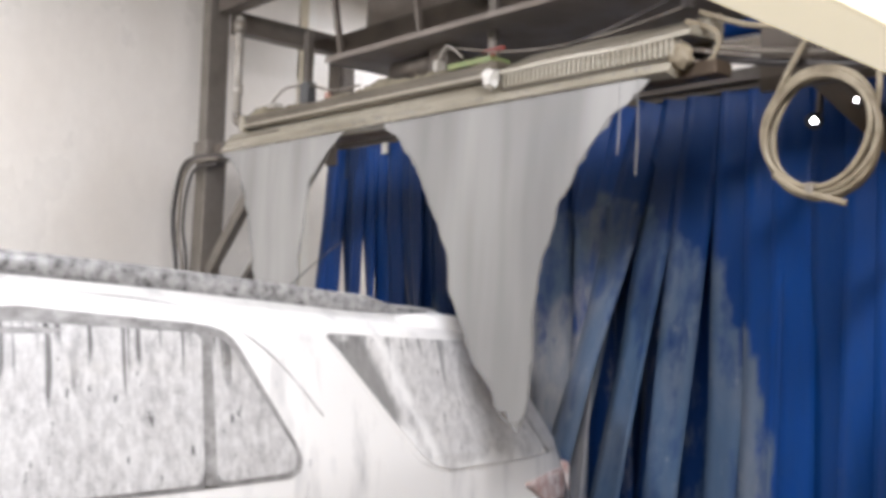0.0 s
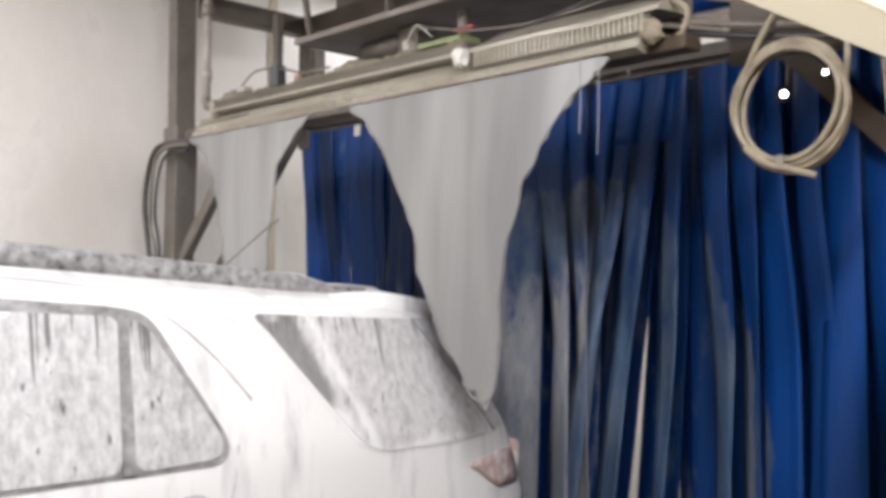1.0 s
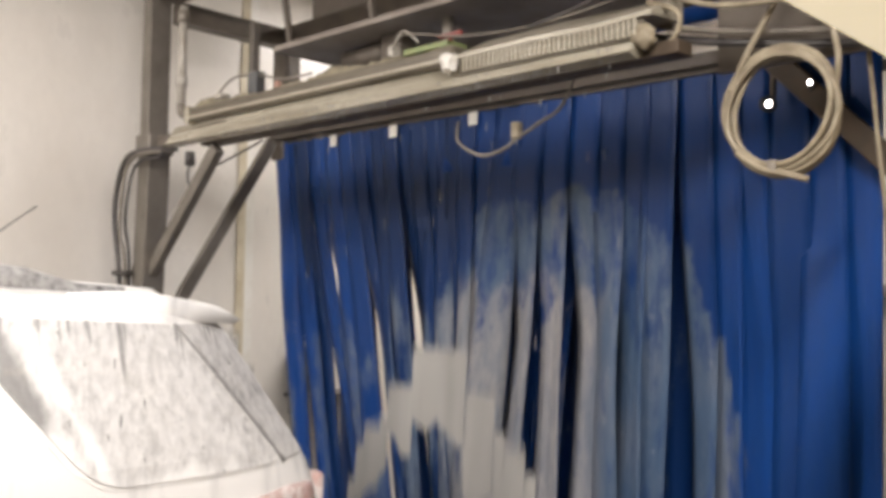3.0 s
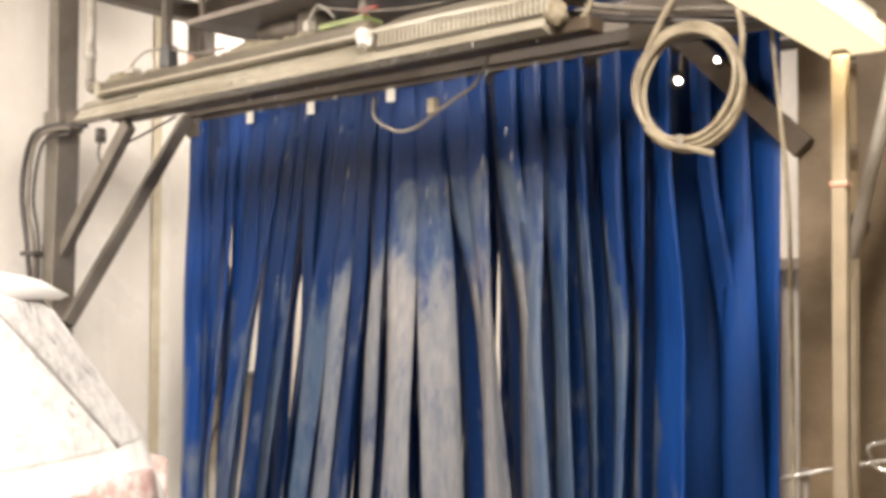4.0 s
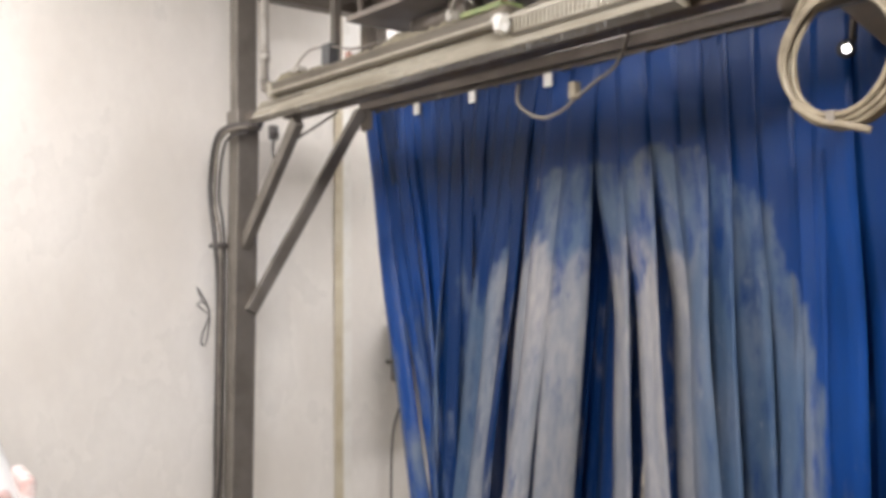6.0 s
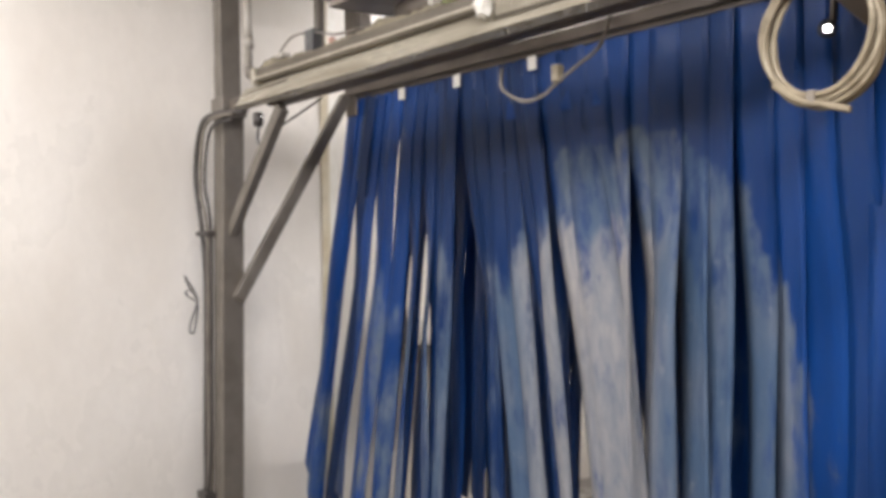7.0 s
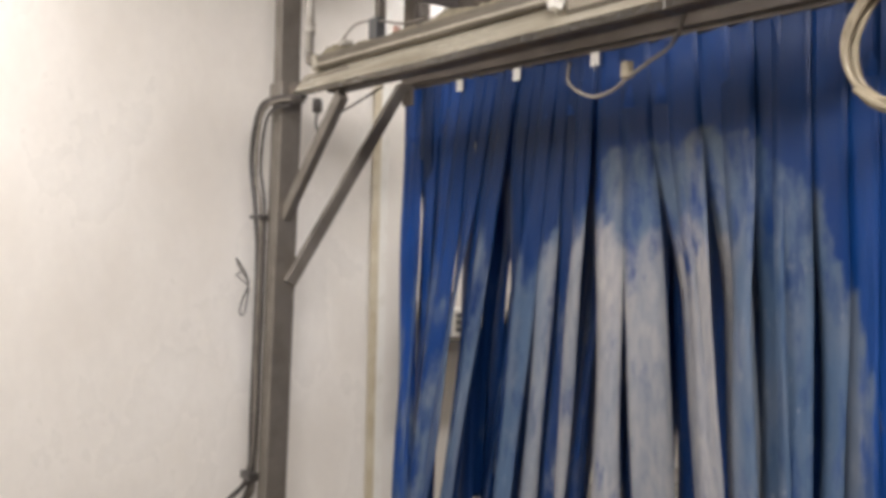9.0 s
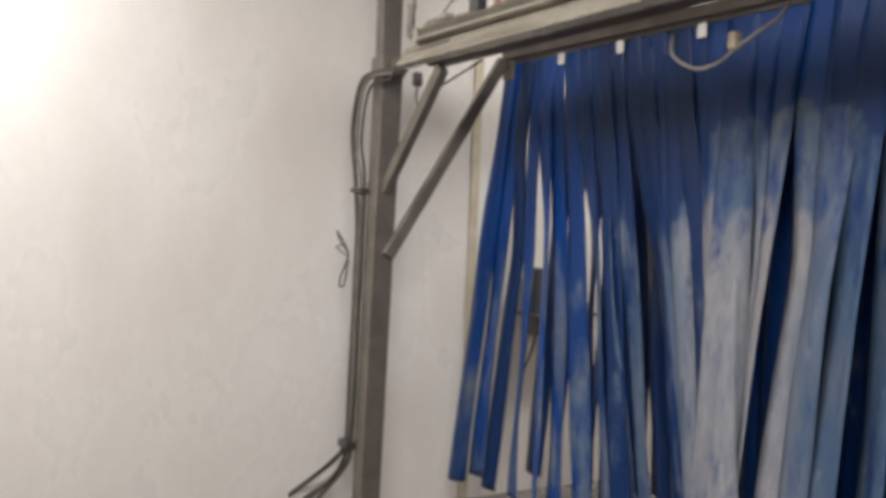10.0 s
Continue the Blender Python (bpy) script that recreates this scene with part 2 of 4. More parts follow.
def water(name, milk):
    mat, n, l, p = nodes(name)
    f = noise_fac(n, l, 3.5, (1, 1, 0.12), 0.3, 0.7, detail=3)
    c = mix_color(n, l, f, (0.27, 0.262, 0.25), (0.38, 0.37, 0.35))
    l.new(c, p.inputs["Base Color"])
    p.inputs["Roughness"].default_value = 0.38
    p.inputs["Specular IOR Level"].default_value = 0.3
    p.inputs["IOR"].default_value = 1.33
    al = n.new("ShaderNodeMapRange")
    al.inputs[3].default_value, al.inputs[4].default_value = milk - 0.16, milk + 0.06
    l.new(f, al.inputs[0])
    l.new(al.outputs[0], p.inputs["Alpha"])
    bump(n, l, p, f, 0.12, 0.01)
    return mat


M_SHEET = water("soapy_water_film", 0.88)
M_DROP = water("soapy_water_drop", 0.85)

# ---- mesh helpers ----


def box_into(bm, x0, x1, y0, y1, z0, z1, bevel=0.0):
    r = bmesh.ops.create_cube(bm, size=1.0)
    for v in r["verts"]:
        v.co = Vector((x0 + (v.co.x + 0.5) * (x1 - x0), y0 + (v.co.y + 0.5) * (y1 - y0), z0 + (v.co.z + 0.5) * (z1 - z0)))
    if bevel:
        es = list({e for v in r["verts"] for e in v.link_edges})
        bmesh.ops.bevel(bm, geom=es, offset=bevel, segments=2, affect="EDGES", profile=0.5)
    return bm


def box(x0, x1, y0, y1, z0, z1, bevel=0.004):
    return box_into(bmesh.new(), x0, x1, y0, y1, z0, z1, bevel)


def beam_into(bm, p, q, w, h, bevel=0.006):
    """A square tube of width w and height h from p to q."""
    p, q = Vector(p), Vector(q)
    d = q - p
    ln = d.length
    m = Matrix.Translation((p + q) / 2) @ d.to_track_quat("X", "Z").to_matrix().to_4x4()
    b2 = box(-ln / 2, ln / 2, -w / 2, w / 2, -h / 2, h / 2, bevel)
    b2.transform(m)
    me = bpy.data.meshes.new("tmp")
    b2.to_mesh(me)
    b2.free()
    bm.from_mesh(me)
    bpy.data.meshes.remove(me)
    return bm


def beam(p, q, w, h, bevel=0.006):
    return beam_into(bmesh.new(), p, q, w, h, bevel)


def tube_into(bm, pts, r, seg=8):
    """A round tube along a smooth line through pts."""
    pts = [Vector(p) for p in pts]
    fine = []
    for i in range(len(pts) - 1):
        a, b, c, d = pts[max(0, i - 1)], pts[i], pts[i + 1], pts[min(len(pts) - 1, i + 2)]
        steps = 5 if len(pts) > 2 else 1
        for k in range(steps):
            t = k / steps
            fine.append(0.5 * ((2 * b) + (c - a) * t + (2 * a - 5 * b + 4 * c - d) * t * t + (3 * b - a - 3 * c + d) * t ** 3))
    fine.append(pts[-1])
    rings, side = [], None
    for i, p in enumerate(fine):
        d = (fine[min(i + 1, len(fine) - 1)] - fine[max(i - 1, 0)]).normalized()
        if side is None:
            side = d.orthogonal().normalized()
        side = (side - d * side.dot(d)).normalized()
        up = d.cross(side)
        rings.append([bm.verts.new(p + r * (math.cos(2 * math.pi * k / seg) * side + math.sin(2 * math.pi * k / seg) * up)) for k in range(seg)])
    for a, b in zip(rings, rings[1:]):
        for k in range(seg):
            f = bm.faces.new((a[k], a[(k + 1) % seg], b[(k + 1) % seg], b[k]))
            f.smooth = True
    bm.faces.new(rings[0][::-1])
    bm.faces.new(rings[-1])
    return bm


def tube(pts, r, seg=8):
    return tube_into(bmesh.new(), pts, r, seg)


def cyl(p, q, r, seg=20, bevel=0.0):
    bm = tube([p, q], r, seg)
    if bevel:
        es = [e for e in bm.edges if any(len(f.verts) > 4 for f in e.link_faces)]
        bmesh.ops.bevel(bm, geom=es, offset=bevel, segments=2, affect="EDGES")
    return bm


def part(name, bm, material, parent=None, label="", smooth=False):
    me = bpy.data.meshes.new(name)
    bmesh.ops.recalc_face_normals(bm, faces=bm.faces)
    bm.to_mesh(me)
    bm.free()
    me.materials.append(material)
    if smooth:
        me.shade_smooth()
    ob = new(name, me)
    if parent is not None:
        ob.parent = parent
    if label:
        ob["label"] = label
    return ob


def thing(name, label, category, group="", kind="", at=(0, 0, 0)):
    ob = new(name)
    ob.location = at
    ob.empty_display_size = 0.1
    return tagged(ob, label, category, group, kind)


def solid(name, bm, material, label, category, group="", kind="", smooth=False):
    return tagged(part(name, bm, material, None, "", smooth), label, category, group, kind)


# ---- the bay ----
X_WALL, X_FAR, Y_OUT, Y_BACK, Z_CEIL = -0.90, 7.2, -10.0, 5.0, 4.2


def setting():
    solid("floor", box(X_WALL - 0.2, X_FAR + 0.2, Y_OUT - 2, Y_BACK + 0.2, BASE - 0.2, BASE, 0), M_FLOOR, "wet grey concrete wash bay floor", "floor", kind="structure")
    west = solid("wall_west", box(X_WALL - 0.2, X_WALL, Y_OUT, Y_BACK, BASE, Z_CEIL, 0), M_WALL, "white panelled wash bay wall, moist and glossy", "wall", kind="structure")
    for y in (1.13, 3.58, 6.0):
        part("joint_strip", box(X_WALL, X_WALL + 0.012, y - 0.035, y + 0.035, BASE, Z_CEIL, 0.003), M_TRIM, west, "yellowed plastic joint strip")
        part("joint_cover", box(X_WALL, X_WALL + 0.006, y + 0.035, y + 0.11, BASE, Z_CEIL, 0.002), M_WHITE, west, "white edge of the joint strip")
    solid("wall_east", box(X_FAR, X_FAR + 0.2, Y_OUT, Y_BACK, BASE, Z_CEIL, 0), M_WALL2, "dull cream painted wash bay wall", "wall", kind="structure")
    solid("wall_south", box(X_WALL, X_FAR, Y_OUT - 0.2, Y_OUT, BASE, Z_CEIL, 0), M_WALL2, "dull cream painted end wall", "wall", kind="structure")
    # back wall with a window opening
    bm = bmesh.new()
    wx0, wx1, wz0, wz1 = 2.92, 3.75, 0.68, 1.50
    box_into(bm, 2.45, wx0, Y_BACK, Y_BACK + 0.2, BASE, Z_CEIL)
    box_into(bm, wx1, X_FAR, Y_BACK, Y_BACK + 0.2, BASE, Z_CEIL)
    box_into(bm, wx0, wx1, Y_BACK, Y_BACK + 0.2, BASE, wz0)
    box_into(bm, wx0, wx1, Y_BACK, Y_BACK + 0.2, wz1, Z_CEIL)
    solid("wall_north", bm, M_WALL2, "brownish cream end wall with a small window", "wall", kind="structure")
    solid("wall_north_panel", box(X_WALL, 2.45, Y_BACK, Y_BACK + 0.2, BASE, Z_CEIL, 0), M_WALL, "white panelled end wall behind the curtains", "wall", kind="structure")
    win = thing("window_1", "small white framed window with daylight and greenery outside", "window", kind="structure", at=(wx0, Y_BACK + 0.05, wz0))
    bm = bmesh.new()
    w, h = wx1 - wx0, wz1 - wz0
    for x in (0.0, w / 2 - 0.03, w - 0.06):
        box_into(bm, x, x + 0.06, -0.02, 0.05, 0, h, 0.004)
    for z in (0.0, h - 0.06):
        box_into(bm, 0.06, w - 0.06, -0.018, 0.048, z, z + 0.06, 0.004)
    part("window_frame", bm, M_WHITE, win)
    solid("backdrop", box(wx0 - 1, wx1 + 1, Y_BACK + 1.2, Y_BACK + 1.25, BASE, 3.0, 0), M_DAY, "bright greenery outside the window", "backdrop", kind="structure")
    solid("ceiling", box(X_WALL - 0.2, X_FAR + 0.2, Y_OUT - 0.2, Y_BACK + 0.2, Z_CEIL, Z_CEIL + 0.2, 0), M_CEIL, "grey-brown ceiling boards", "ceiling", kind="structure")


def luminaires():
    # all out of sight; the rear pair houses the two added lamps
    for x, y, z, tilt, ln in ((4.7, -2.5, 3.50, 26, 1.3), (0.5, -3.3, 3.93, 0, 1.3), (0.4, 3.2, 3.93, 0, 1.2), (4.9, 3.2, 3.93, 0, 1.2)):
        t = thing("ceiling_light", "unseen white tube luminaire, lit, under the ceiling", "ceiling light", "ceiling luminaires")
        t.matrix_world = pose(x, y, z, 0, tilt, 0)
        part("housing", box(-0.16, 0.16, -ln, ln, 0.036, 0.20, 0.01), M_WHITE, t)
        part("diffuser", box(-0.13, 0.13, -ln, ln, 0.008, 0.034, 0.006), M_GLOW2, t, "glowing diffuser")
        up, rise = Vector((-math.sin(radians(tilt)), 0, math.cos(radians(tilt)))), Z_CEIL - z - 0.2 * math.cos(radians(tilt)) + 0.01
        for y in (-0.9, 0.9):
            foot = Vector((0, y, 0.2)) - 0.02 * up
            part("hanger", cyl(foot, foot + (rise + 0.02) * up, 0.015, 10), M_STEEL2, t)
    t = thing("low_luminaire", "cream glowing trough light on top of a steel post", "light", at=(4.08, 0.06, 2.25))
    part("shade", box(0.0, 0.16, -1.35, 0.0, 0.0, 0.075, 0.006), M_GLOW, t, "warm glowing shade")
    part("back", box(0.02, 0.14, -1.33, -0.02, 0.078, 0.11, 0.004), M_WHITE, t)


# ---- gantry ----


def lean(bm, amount=0.044, top=2.3):
    """The lower end of the old post stands a little outwards."""
    for v in bm.verts:
        v.co.x -= amount * max(0.0, top - v.co.z)
    return bm



def gantry():
    g = thing("wash_gantry", "dark brown steel gantry frame of a car wash", "gantry")
    part("post", lean(box(-0.31, -0.175, 0.0, 0.14, BASE, 2.50, 0.006)), M_STEEL2, g, "grey-brown square steel post")
    part("post", box(-0.305, -0.205, 0.003, 0.137, 2.50, 4.2, 0.006), M_STEEL2, g, "slimmer upper length of the post")
    part("splice", lean(box(-0.312, -0.300, -0.006, 0.146, 1.70, 1.78, 0.003)), M_STEEL, g)
    part("splice", box(-0.325, -0.160, -0.012, 0.152, 2.44, 2.56, 0.006), M_STEEL2, g, "bolted sleeve between the two lengths")
    part("post", box(3.72, 3.85, 0.88, 1.01, BASE, 3.24, 0.006), M_BROWN, g)
    part("post", box(-0.22, -0.09, 0.90, 1.03, 2.5, 3.24, 0.006), M_STEEL, g)
    part("top_tube", beam((-0.16, 0.15, 3.31), (-0.16, 0.90, 3.31), 0.12, 0.12), M_STEEL, g)
    part("top_tube", beam((-0.22, 0.96, 3.31), (3.85, 0.96, 3.31), 0.12, 0.14), M_STEEL, g)
    part("top_tube", beam((-0.13, 0.07, 3.42), (3.85, 0.07, 3.42), 0.11, 0.15), M_STEEL, g)
    part("top_tube", beam((3.79, 0.13, 3.31), (3.79, 0.90, 3.31), 0.12, 0.12), M_STEEL, g)
    part("cross_tube", beam((1.30, 0.125, 3.40), (1.30, 0.90, 3.33), 0.08, 0.08), M_STEEL, g)
    part("cross_tube", beam((2.5, 0.125, 3.40), (2.5, 0.90, 3.33), 0.08, 0.08), M_STEEL, g)
    part("rear_tube", beam((-0.1, 1.02, 3.27), (-0.1, 2.0, 3.27), 0.08, 0.08), M_STEEL, g)
    part("rear_tube", beam((3.68, 1.02, 3.27), (3.68, 2.0, 3.27), 0.08, 0.08), M_STEEL, g)
    part("rear_rail", beam((-0.20, 0.90, 2.66), (3.80, 0.90, 2.66), 0.05, 0.06), M_STEEL, g)
    part("brace", beam((-0.225, 0.065, 1.735), (0.46, 0.065, 2.42), 0.055, 0.075), M_STEEL2, g)
    part("brace", beam((-0.205, 0.09, 1.32), (-0.15, 0.86, 2.62), 0.055, 0.075), M_STEEL2, g)
    part("brace", beam((3.20, 0.84, 2.67), (3.76, 0.84, 2.10), 0.05, 0.09), M_RUST, g, "dark rusty brace")
    part("arm", beam((-0.13, 0.05, 2.50), (0.6, 0.05, 2.52), 0.06, 0.07), M_STEEL, g)
    part("rear_channel", beam((0.3, 0.10, 2.47), (3.30, 0.10, 2.49), 0.10, 0.05), M_RUST, g)
    part("hanger", beam((0.22, 0.45, 2.62), (0.22, 0.45, 3.25), 0.05, 0.05), M_STEEL2, g)
    part("hanger", beam((1.98, 0.30, 2.70), (1.98, 0.30, 3.36), 0.03, 0.05), M_STEEL2, g)
    part("board", box(0.10, 1.75, 0.97, 1.0, 3.385, 3.85, 0.004), M_BOARD, g, "grey-brown board above the tube")
    # plate is carried on to the far end to shade the curtain's top
    part("under_plate", box(0.85, 3.72, 0.14, 0.88, 2.90, 2.93, 0.004), M_BOARD, g, "brown plate under the top tubes")
    # board is placed to shade the upper right of the curtain as well
    part("end_board", box(3.26, 3.98, 0.40, 0.43, 2.46, 2.80, 0.006), M_BOARD2, g, "dark brown board behind the hoses")
    part("end_arm", beam((3.30, 0.44, 2.76), (3.30, 0.86, 2.70), 0.04, 0.05), M_RUST, g)
    part("end_arm", beam((3.79, 0.44, 2.72), (3.79, 0.86, 2.72), 0.05, 0.06), M_RUST, g)
    for x in (0.95, 1.6, 2.45, 3.6):
        part("plate_rod", beam((x, 0.18, 2.93), (x, 0.10, 3.36), 0.03, 0.03), M_STEEL, g)
    part("motor", cyl((1.20, 0.36, 2.83), (1.50, 0.36, 2.83), 0.055, 20, 0.012), M_STEEL, g, "small brown motor")
    part("motor_box", box(1.52, 1.66, 0.30, 0.42, 2.77, 2.90, 0.01), M_STEEL, g)
    # added board that masks the rear luminaire from the camera
    part("masking_board", box(0.95, 3.72, 1.45, 1.48, 3.14, 4.2, 0.004), M_BOARD2, g, "dark brown board")


def trough():
    t = thing("water_trough", "cream stained metal trough that lets a water sheet fall", "water trough", at=(0, 0, 0))
    bm = bmesh.new()
    # slanted lip
    prof = [(-0.035, 2.462), (-0.020, 2.470), (0.045, 2.575), (0.06, 2.575), (0.06, 2.46), (0.02, 2.448)]
    ends = [[bm.verts.new((x, y - 0.0, z + (x * 0.004))) for y, z in prof] for x in (0.04, 3.16)]
    for k in range(len(prof)):
        bm.faces.new((ends[0][k], ends[0][(k + 1) % 6], ends[1][(k + 1) % 6], ends[1][k]))
    bm.faces.new(ends[0])
    bm.faces.new(ends[1][::-1])
    part("lip", bm, M_TROUGH, t, "cream slanted lip")
    rng = random.Random(4)
    part("channel", box(0.26, 2.30, 0.0, 0.17, 2.580, 2.655, 0.014), M_TROUGH2, t, "brown-stained channel")
    part("channel_edge", box(0.24, 2.28, -0.008, 0.006, 2.592, 2.606, 0.003), M_TROUGH, t)
    # caked dirt along the top of the channel
    bm = bmesh.new()
    rows = []
    for i in range(90):
        x = 0.30 + 1.98 * i / 89
        h = max(0.004, 0.020 + 0.014 * math.sin(5 * x) + 0.010 * math.sin(17 * x + 1) + rng.uniform(-0.008, 0.010))
        rows.append([bm.verts.new((x, y, 2.650 + h * q)) for y, q in ((0.006, 0.0), (0.020, 0.75 + rng.uniform(0, 0.2)), (0.07, 1.0 + rng.uniform(-0.2, 0.3)), (0.13, 0.8), (0.165, 0.0))])
    for ra, rb in zip(rows, rows[1:]):
        for k in range(4):
            bm.faces.new((ra[k], ra[k + 1], rb[k + 1], rb[k]))
    for v in bmesh.ops.extrude_face_region(bm, geom=bm.faces[:])["geom"]:
        if isinstance(v, bmesh.types.BMVert):
            v.co.z = 2.646
    part("caked_dirt", bm, M_MUD, t, "crust of dried mud", smooth=True)
    # cover that slopes up and back over a fine comb
    bm = bmesh.new()
    prof = [(-0.020, 2.588), (-0.020, 2.602), (0.17, 2.700), (0.19, 2.690), (0.19, 2.60)]
    ends = [[bm.verts.new((x, y, z + dz)) for y, z in prof] for x, dz in ((2.34, 0.0), (2.7, 0.004), (3.0, -0.003), (3.24, 0.006))]
    for ra, rb in zip(ends, ends[1:]):
        for k in range(5):
            bm.faces.new((ra[k], ra[(k + 1) % 5], rb[(k + 1) % 5], rb[k]))
    bm.faces.new(ends[0][::-1])
    bm.faces.new(ends[-1])
    part("cover", bm, M_TROUGH, t, "dented cream cover")
    for i in range(36):
        x = 2.37 + i * 0.0228
        part("rib", box(x, x + 0.009, -0.022, -0.006, 2.530, 2.590, 0.002), M_TROUGH, t)
    part("comb_back", box(2.34, 3.20, -0.008, 0.004, 2.52, 2.586, 0.003), M_TROUGH2, t)
    c = bmesh.new()
    bmesh.ops.create_icosphere(c, subdivisions=3, radius=0.034)
    for v in c.verts:
        v.co *= rng.uniform(0.7, 1.1)
        v.co.x *= 1.6
        v.co.z *= 1.3
    c.transform(pose(3.19, 0.01, 2.53, 0, 35, 0))
    part("end_wrap", c, M_HOSE, t, "yellowed wrapping round the end", smooth=True)
    part("cap", box(0.22, 0.26, -0.01, 0.16, 2.57, 2.665, 0.008), M_TROUGH, t)
    # lime and hanging drips under the lip
    bm = bmesh.new()
    for i in range(150):
        x = rng.uniform(0.10, 3.10)
        h, r = rng.uniform(0.006, 0.034), rng.uniform(0.002, 0.0045)
        foot = Vector((x, rng.uniform(-0.026, 0.0), 2.458 + x * 0.004))
        ring = [bm.verts.new(foot + Vector((r * math.cos(q), r * math.sin(q), 0.006))) for q in (0.5, 2.1, 3.7, 5.3)]
        tip = bm.verts.new(foot - Vector((0, 0, h)))
        bm.faces.new(ring)
        for k in range(4):
            bm.faces.new((ring[k], tip, ring[(k + 1) % 4]))
    part("drip_fringe", bm, M_DROP, t, "ragged fringe of lime and drips")["kind"] = "stuff"
    # plastic bag scrap, connectors, small boards on top of the channel
    c = bmesh.new()
    bmesh.ops.create_icosphere(c, subdivisions=2, radius=0.042)
    for v in c.verts:
        v.co *= rng.uniform(0.5, 1.15)
        v.co.z *= 1.35
    c.transform(pose(2.31, -0.03, 2.575, 0, 15, 0))
    part("wrap", c, M_WHITE, t, "crumpled pale plastic wrap")
    part("board", box(1.98, 2.25, 0.02, 0.14, 2.667, 2.69, 0.003), M_GREEN, t, "green circuit board")
    part("connector", box(1.90, 1.94, 0.0, 0.05, 2.667, 2.72, 0.01), M_PVC, t)
    part("connector", box(0.52, 0.60, -0.01, 0.05, 2.667, 2.695, 0.006), M_PVC, t)
    part("connector", box(0.78, 0.86, 0.03, 0.09, 2.667, 2.78, 0.006), M_DARKBOX, t)
    part("valve", box(2.16, 2.29, 0.05, 0.075, 2.715, 2.732, 0.006), M_RED, t, "red valve handle")
    part("valve_stem", cyl((2.22, 0.062, 2.66), (2.22, 0.062, 2.72), 0.010, 10), M_RED, t)
    part("valve", box(1.02, 1.05, 0.03, 0.06, 2.66, 2.70, 0.006), M_FADED, t)
    part("wire", tube([(0.55, 0.0, 2.69), (0.65, 0.03, 2.77), (0.85, 0.05, 2.76), (1.1, 0.03, 2.70), (1.3, 0.05, 2.70)], 0.006), M_CABLE2, t)
    part("wire", tube([(1.92, 0.03, 2.72), (2.0, 0.0, 2.75), (2.15, 0.03, 2.73), (2.3, 0.0, 2.69), (2.6, -0.01, 2.655), (2.85, 0.05, 2.68), (3.2, 0.06, 2.72)], 0.0045), M_CABLE2, t, "pale wire")
    part("wire", tube([(1.94, 0.0, 2.70), (2.02, -0.02, 2.76), (2.10, 0.0, 2.70)], 0.0045), M_PVC, t)
    part("wire", tube([(2.7, -0.01, 2.65), (2.95, -0.02, 2.68), (3.25, 0.04, 2.78)], 0.006), M_CABLE, t)


